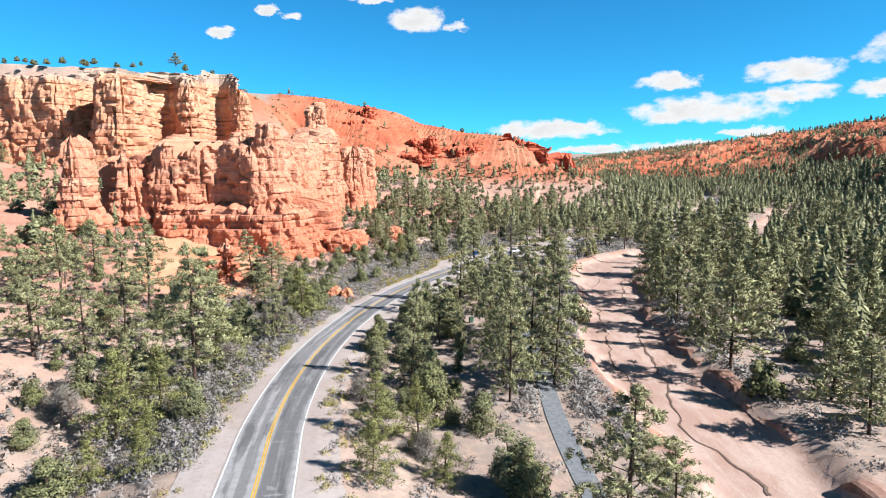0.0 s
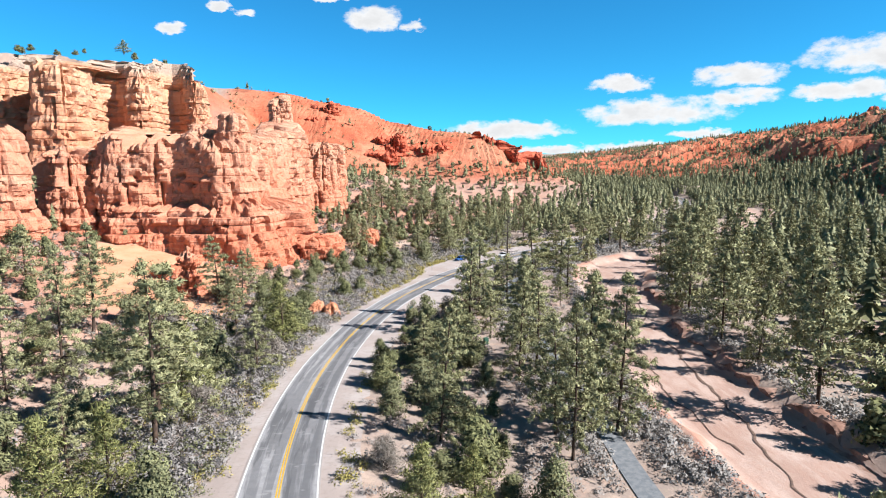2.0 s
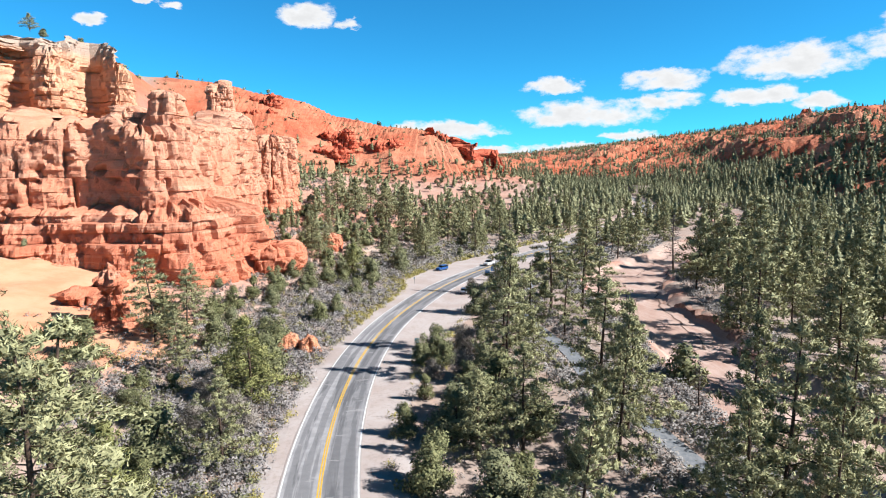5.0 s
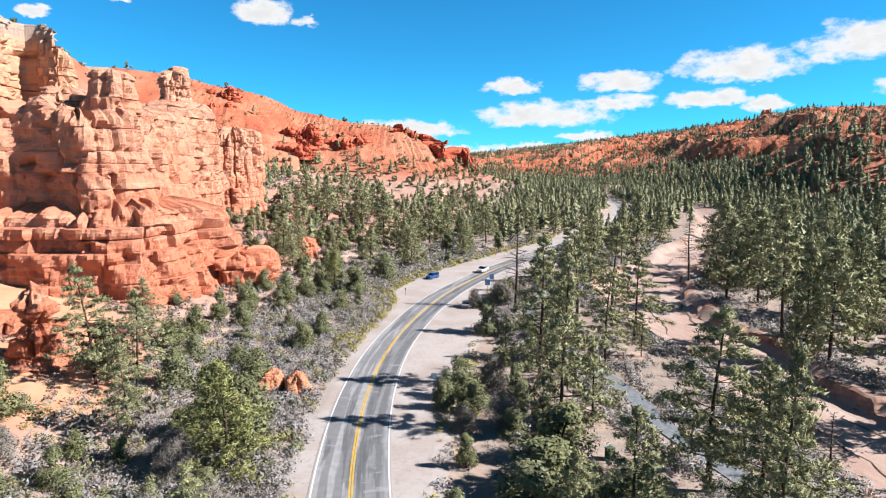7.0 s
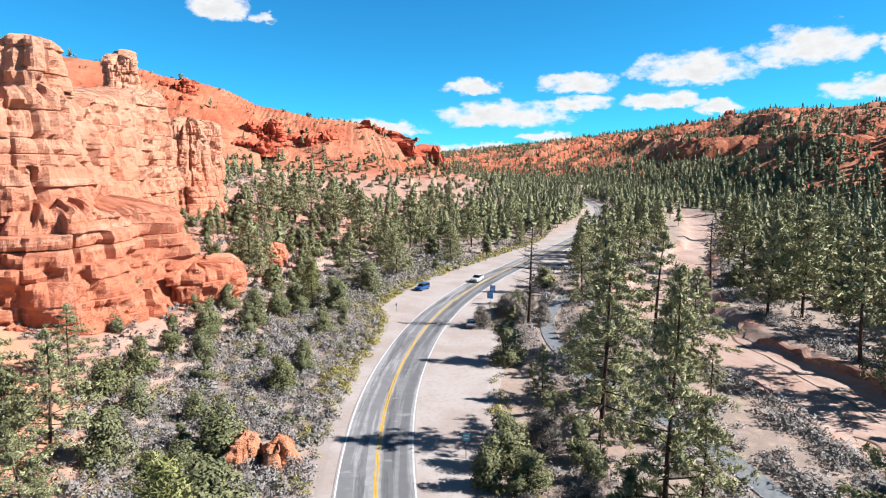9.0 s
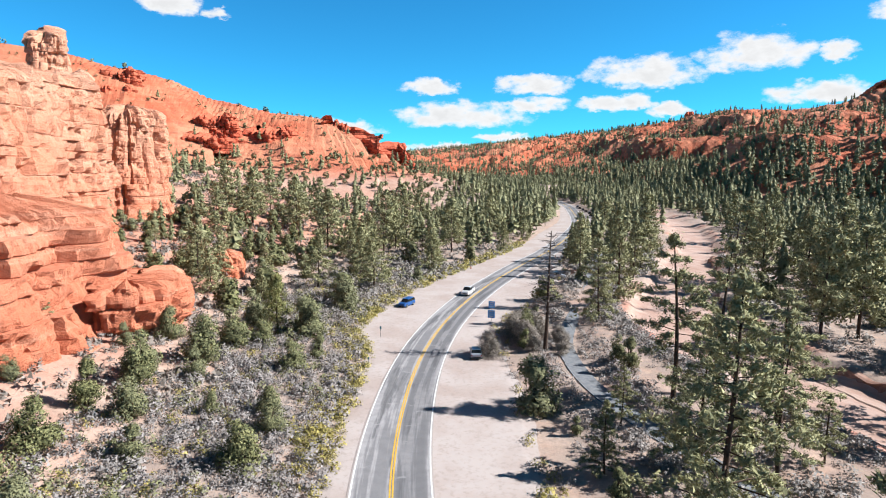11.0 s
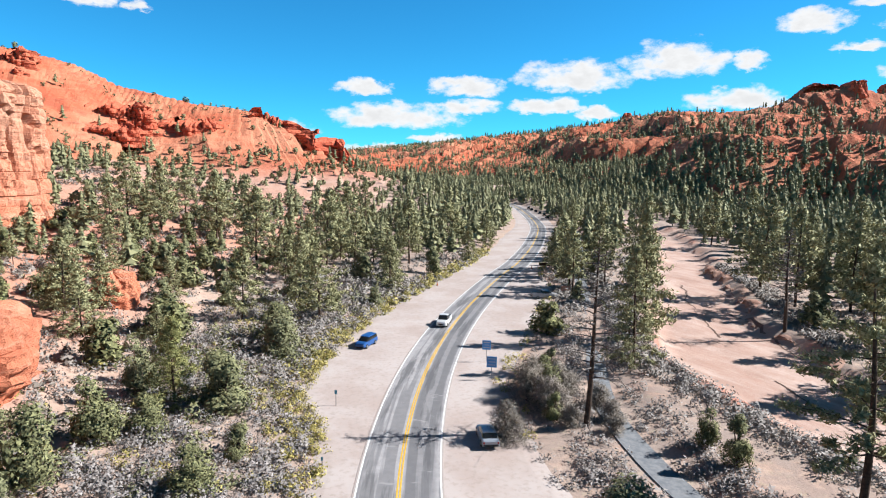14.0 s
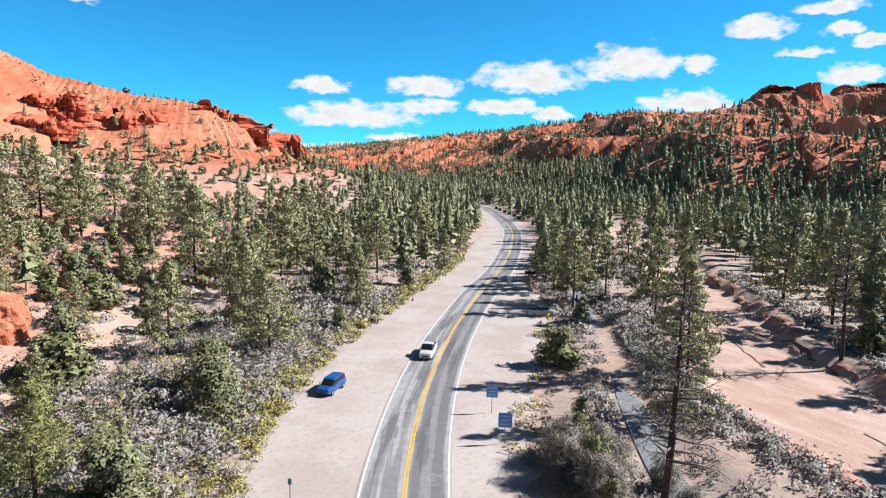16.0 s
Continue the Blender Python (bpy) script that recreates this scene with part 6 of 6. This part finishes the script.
# ---- vehicles, signs and posts ----
def paint(name, col, rough=0.35, metal=0.3):
    m = Mat(name, rough)
    m.color(m.mix(m.noise(6.0, 3, 0.6, None, 0.3, 0.7), tuple(c * 0.9 for c in col), col))
    m.b.inputs["Metallic"].default_value = metal
    m.b.inputs["Specular IOR Level"].default_value = 0.5
    return m.m


RUBBER, STEEL = simple("tyre rubber", (0.014, 0.014, 0.014), (0.025, 0.025, 0.025), 8), simple("galvanised steel", (0.238, 0.238, 0.238), (0.324, 0.324, 0.324), 5, 0.45, 0.1, 0.8)
GLASS = paint("tinted car glass", (0.011, 0.013, 0.014), 0.08, 0.0)
LAMP, TAIL = paint("headlamp lens", (0.504, 0.504, 0.504), 0.1, 0.2), paint("tail lamp lens", (0.252, 0.014, 0.014), 0.2, 0.0)
DARK, GREEN_BOX, BROWN = simple("dark plastic", (0.022, 0.022, 0.022), (0.036, 0.036, 0.036)), simple("green painted steel", (0.032, 0.079, 0.054), (0.043, 0.101, 0.068), 2), simple("brown painted wood", (0.043, 0.025, 0.016), (0.072, 0.040, 0.025), 4)
SIGN_BLUE, SIGN_WHITE, SIGN_TEAL = simple("blue sign sheet", (0.110, 0.290, 0.560), (0.140, 0.340, 0.620), 1, 0.5, 0), simple("white sign sheet", (0.504, 0.504, 0.504), (0.576, 0.576, 0.576), 1, 0.5, 0), simple("teal sign sheet", (0.072, 0.238, 0.302), (0.094, 0.288, 0.346), 1, 0.5, 0)
TAN_PANEL, ORANGE = simple("weathered salmon board", (0.302, 0.158, 0.115), (0.374, 0.216, 0.158), 3), simple("orange plastic", (0.396, 0.094, 0.022), (0.468, 0.130, 0.029), 2)


def box_bm(x0, x1, y0, y1, z0, z1, bevel=0.0, taper=(1, 1)):
    bm = bmesh.new()
    bmesh.ops.create_cube(bm, size=1.0)
    for v in bm.verts:
        up = v.co.z > 0
        v.co.x *= taper[0] if up else 1
        v.co.y *= taper[1] if up else 1
        v.co = Vector(((x0 + x1) / 2 + v.co.x * (x1 - x0), (y0 + y1) / 2 + v.co.y * (y1 - y0), (z0 + z1) / 2 + v.co.z * (z1 - z0)))
    if bevel:
        bmesh.ops.bevel(bm, geom=list(bm.edges), offset=bevel, segments=2, affect="EDGES")
    return bm


def cyl_bm(r, h, axis="z", segs=20, at=(0, 0, 0)):
    bm = bmesh.new()
    bmesh.ops.create_cone(bm, cap_ends=True, segments=segs, radius1=r, radius2=r, depth=h)
    if axis == "x":
        bmesh.ops.rotate(bm, verts=bm.verts, matrix=Matrix.Rotation(radians(90), 3, "Y"))
    bmesh.ops.translate(bm, verts=bm.verts, vec=at)
    return bm


def loft_bm(stations, cap=True):
    """A hull through stations along y: (y, half width at the sill, half width at the top, z low, z high), with rounded shoulders."""
    bm, rings = bmesh.new(), []
    for y, w0, w1, z0, z1 in stations:
        m = (z0 + z1) / 2
        ring = [(-w0 * 0.96, z0), (-w0, z0 + 0.12 * (z1 - z0)), (-(w0 * 0.6 + w1 * 0.4) * 1.01, m), (-w1, z1 - 0.1 * (z1 - z0)), (-w1 * 0.86, z1), (0, z1 + 0.02), (w1 * 0.86, z1), (w1, z1 - 0.1 * (z1 - z0)), ((w0 * 0.6 + w1 * 0.4) * 1.01, m), (w0, z0 + 0.12 * (z1 - z0)), (w0 * 0.96, z0)]
        rings.append([bm.verts.new((a, y, b)) for a, b in ring])
    k = len(rings[0])
    for a, b in zip(rings, rings[1:]):
        for i in range(k):
            bm.faces.new((a[i], a[(i + 1) % k], b[(i + 1) % k], b[i]))
    bm.faces.new(rings[0]), bm.faces.new(rings[-1][::-1])
    bmesh.ops.recalc_face_normals(bm, faces=bm.faces)
    return bm


def paved_z(x, y):
    """Height of the gravel or asphalt at a plan point."""
    d, _, i = nearest([x], [y], ROAD)
    return float(road_z(ROAD[i[0], 1])) + (0.035 if d[0] < 3.95 else 0.0)


def car(kind, at, heading, col, label, roof=None):
    """A parked vehicle whose front points along +y before it is turned to the heading (a bearing)."""
    L, W, Hh = {"suv": (4.6, 0.92, 1.68), "sedan": (4.7, 0.91, 1.45), "pickup": (5.6, 0.97, 1.85)}[kind]
    ob = thing({"suv": "suv", "sedan": "sedan_car", "pickup": "pickup_truck"}[kind], pose(at[0], at[1], paved_z(*at), 0, 0, -heading), label, {"pickup": "truck"}.get(kind, "car"), "vehicles by the road")
    body = paint("car paint", col)
    hood = {"suv": 1.05, "sedan": 0.92, "pickup": 1.18}[kind]
    h = L / 2
    tailz = {"suv": 1.08, "sedan": 1.0, "pickup": 1.16}[kind]
    part("body", loft_bm([(-h, W * 0.86, W * 0.84, 0.48, tailz - 0.12), (-h + 0.12, W * 0.97, W * 0.93, 0.34, tailz), (-h * 0.45, W, W * 0.96, 0.28, tailz), (h * 0.35, W, W * 0.96, 0.28, hood + 0.02), (h - 0.45, W * 0.98, W * 0.92, 0.30, hood - 0.06), (h - 0.1, W * 0.92, W * 0.84, 0.36, hood - 0.18), (h, W * 0.78, W * 0.7, 0.45, hood - 0.34)]), body, ob)
    if kind == "suv":
        c = [(-h + 0.06, W * 0.86, W * 0.70, tailz - 0.1, Hh - 0.14), (-h + 0.45, W * 0.90, W * 0.76, tailz - 0.1, Hh - 0.02), (0.1, W * 0.91, W * 0.78, tailz - 0.1, Hh), (0.55, W * 0.9, W * 0.76, tailz - 0.1, Hh - 0.08), (1.25, W * 0.88, W * 0.80, tailz - 0.15, hood + 0.05)]
    elif kind == "sedan":
        c = [(-h + 0.55, W * 0.84, W * 0.74, tailz - 0.1, tailz + 0.03), (-h + 1.15, W * 0.88, W * 0.72, tailz - 0.1, Hh - 0.06), (0.05, W * 0.89, W * 0.74, tailz - 0.1, Hh), (0.5, W * 0.88, W * 0.72, tailz - 0.1, Hh - 0.07), (1.3, W * 0.86, W * 0.78, tailz - 0.15, hood + 0.04)]
    else:
        c = [(-0.55, W * 0.88, W * 0.76, tailz - 0.1, Hh - 0.05), (-0.35, W * 0.9, W * 0.78, tailz - 0.1, Hh), (0.7, W * 0.9, W * 0.78, tailz - 0.1, Hh - 0.02), (1.5, W * 0.88, W * 0.82, tailz - 0.15, hood + 0.05)]
    cab = part("cabin", loft_bm(c), GLASS, ob, "dark tinted windows")
    r = c[1:-1] if kind != "pickup" else c[:-1]
    part("roof", loft_bm([(y - (0.05 if i == 0 else 0), w1 * 1.03, w1 * 1.0, z1 - 0.10, z1 + 0.025) for i, (y, w0, w1, z0, z1) in enumerate(r)]), roof or body, cab)
    if kind == "pickup":
        part("cargo_bed", box_bm(-W * 0.82, W * 0.82, -h + 0.15, -0.7, 0.75, tailz + 0.035, 0.03), DARK, ob, "open dark cargo bed")
        for sx in (-1, 1):
            part("bed_side", box_bm(sx * W * 0.90 - 0.06, sx * W * 0.90 + 0.06, -h + 0.06, -0.62, 0.9, tailz + 0.12, 0.02), body, ob)
        part("tailgate", box_bm(-W * 0.9, W * 0.9, -h, -h + 0.1, 0.6, tailz + 0.12, 0.02), body, ob)
    for sx in (-1, 1):
        for y in (-L * 0.29, L * 0.31):
            wh = part("wheel", cyl_bm(0.35, 0.23, "x", 22, (sx * (W - 0.10), y, 0.35)), RUBBER, ob, "black tyre")
            part("rim", cyl_bm(0.21, 0.25, "x", 14, (sx * (W - 0.10), y, 0.35)), STEEL, wh)
        part("headlamp", box_bm(sx * W * 0.62 - 0.16, sx * W * 0.62 + 0.16, h - 0.2, h - 0.04, hood - 0.42, hood - 0.26, 0.03), LAMP, ob)
        part("tail_lamp", box_bm(sx * W * 0.78 - 0.09, sx * W * 0.78 + 0.09, -h - 0.02, -h + 0.12, tailz - 0.35, tailz - 0.12, 0.02), TAIL, ob)
        part("mirror", box_bm(sx * (W + 0.10) - 0.10, sx * (W + 0.10) + 0.10, 0.85, 0.97, hood + 0.02, hood + 0.18, 0.03), body, ob)
    part("grille", box_bm(-W * 0.5, W * 0.5, h - 0.12, h + 0.02, 0.5, hood - 0.42, 0.03), DARK, ob)
    part("bumper", box_bm(-W * 0.84, W * 0.84, -h - 0.05, -h + 0.12, 0.42, 0.62, 0.04), DARK, ob)
    return ob


car("suv", (12.4, 245.2), 228, (0.018, 0.085, 0.260), "blue suv parked on the gravel turnout")
car("sedan", (12.0, 208.1), 22, (0.300, 0.330, 0.370), "silver blue car parked on the gravel shoulder")
car("pickup", (29.7, 252.0), 219, (0.562, 0.562, 0.547), "white pickup truck on the road")
car("pickup", (60.4, 263.4), 112, (0.324, 0.331, 0.338), "silver pickup parked at the turnout's edge")
for i, (x, y) in enumerate(((198, 448), (207, 463), (214, 477), (221, 491), (229, 507), (237, 522))):
    car("suv", (x + 1.5, y - 0.5), 30, ((0.022, 0.022, 0.025), (0.014, 0.014, 0.014), (0.072, 0.072, 0.079))[i % 3], "dark car parked along the far shoulder")


def sign(at, bearing, panels, post_h, name="road_sign", label="blue road sign with white lettering on a steel post", mat=SIGN_BLUE, bars=3):
    ob = thing(name, pose(at[0], at[1], ground_z(*at), 0, 0, -bearing), label, "sign", "road signs")
    part("post", box_bm(-0.04, 0.04, 0.0, 0.06, -0.3, post_h, 0.01), STEEL, ob, "steel post")
    for w, z0, z1 in panels:
        pn = part("panel", box_bm(-w / 2, w / 2, -0.03, -0.004, z0, z1, 0.01), mat, ob)
        for k in range(bars):
            zz = z1 - (k + 0.8) * (z1 - z0) / (bars + 0.6)
            part("lettering", box_bm(-w * (0.36 - 0.05 * (k % 2)), w * (0.36 - 0.05 * (k % 2)), -0.036, -0.03, zz - 0.05, zz + 0.05), SIGN_WHITE, pn)
    return ob


sign((25.5, 230.5), 35, [(1.25, 1.9, 3.3)], 3.3)
sign((22.1, 223.6), 35, [(1.35, 1.8, 3.3)], 3.3)
sign((0.7, 223.6), 30, [(0.3, 1.5, 2.0)], 2.0, "marker_post", "slim steel marker post with a small blue plate", SIGN_TEAL, 0)
sign((-5.1, 209.3), 25, [(0.2, 1.0, 1.35)], 1.35, "marker_post", "slim steel marker post with a small blue plate", SIGN_TEAL, 0)
sign((-7.4, 156.1), 15, [(0.75, 2.0, 2.8)], 2.8, "road_sign", "small teal road sign on a steel post", SIGN_TEAL, 2)
box = thing("utility_box", pose(6.1, 131.6, ground_z(6.1, 131.6), 0, 0, 20), "green steel utility cabinet on a concrete pad", "utility box")
cab = part("cabinet", box_bm(-0.42, 0.42, -0.35, 0.35, 0.08, 1.25, 0.03), GREEN_BOX, box)
part("lid", box_bm(-0.46, 0.46, -0.39, 0.39, 1.25, 1.33, 0.02), GREEN_BOX, cab)
part("pad", box_bm(-0.6, 0.6, -0.5, 0.5, -0.3, 0.08, 0.02), GRAVEL, box, "concrete pad")
board = thing("park_sign", pose(85.4, 296.8, ground_z(85.4, 296.8), 0, 0, -40), "low brown wooden board sign on two posts", "sign")
part("board", box_bm(-1.6, 1.6, -0.05, 0.05, 0.75, 1.55, 0.02), BROWN, board)
for sx in (-1, 1):
    part("post", box_bm(sx * 1.3 - 0.08, sx * 1.3 + 0.08, 0.05, 0.2, -0.3, 1.5, 0.02), BROWN, board)
info = thing("information_panel", pose(67.6, 265.1, ground_z(67.6, 265.1), 0, 0, -20), "weathered salmon information panel between thin posts", "sign")
part("panel", box_bm(-1.1, 1.1, -0.04, 0.04, 0.55, 1.7, 0.02), TAN_PANEL, info)
for sx in (-1, 1):
    part("post", box_bm(sx * 1.18 - 0.05, sx * 1.18 + 0.05, -0.06, 0.06, -0.3, 1.95, 0.01), STEEL, info)
mark = thing("trail_post", pose(73.9, 268.2, ground_z(73.9, 268.2)), "dark wooden trail post beside the paved trail", "post")
part("shaft", box_bm(-0.14, 0.14, -0.12, 0.12, -0.3, 1.6, 0.03), BROWN, mark)
part("cap", box_bm(-0.18, 0.18, -0.16, 0.16, 1.6, 1.72, 0.02), DARK, mark)
for x, y in ((81.0, 296.9), (45.0, 285.0)):
    cn = thing("traffic_cone", pose(x, y, paved_z(x, y)), "small orange and white marker cone on gravel", "cone", "marker cones")
    part("base", box_bm(-0.22, 0.22, -0.22, 0.22, 0, 0.04, 0.01), DARK, cn)
    part("cone", box_bm(-0.16, 0.16, -0.16, 0.16, 0.04, 0.85, 0.03, (0.25, 0.25)), ORANGE, cn)
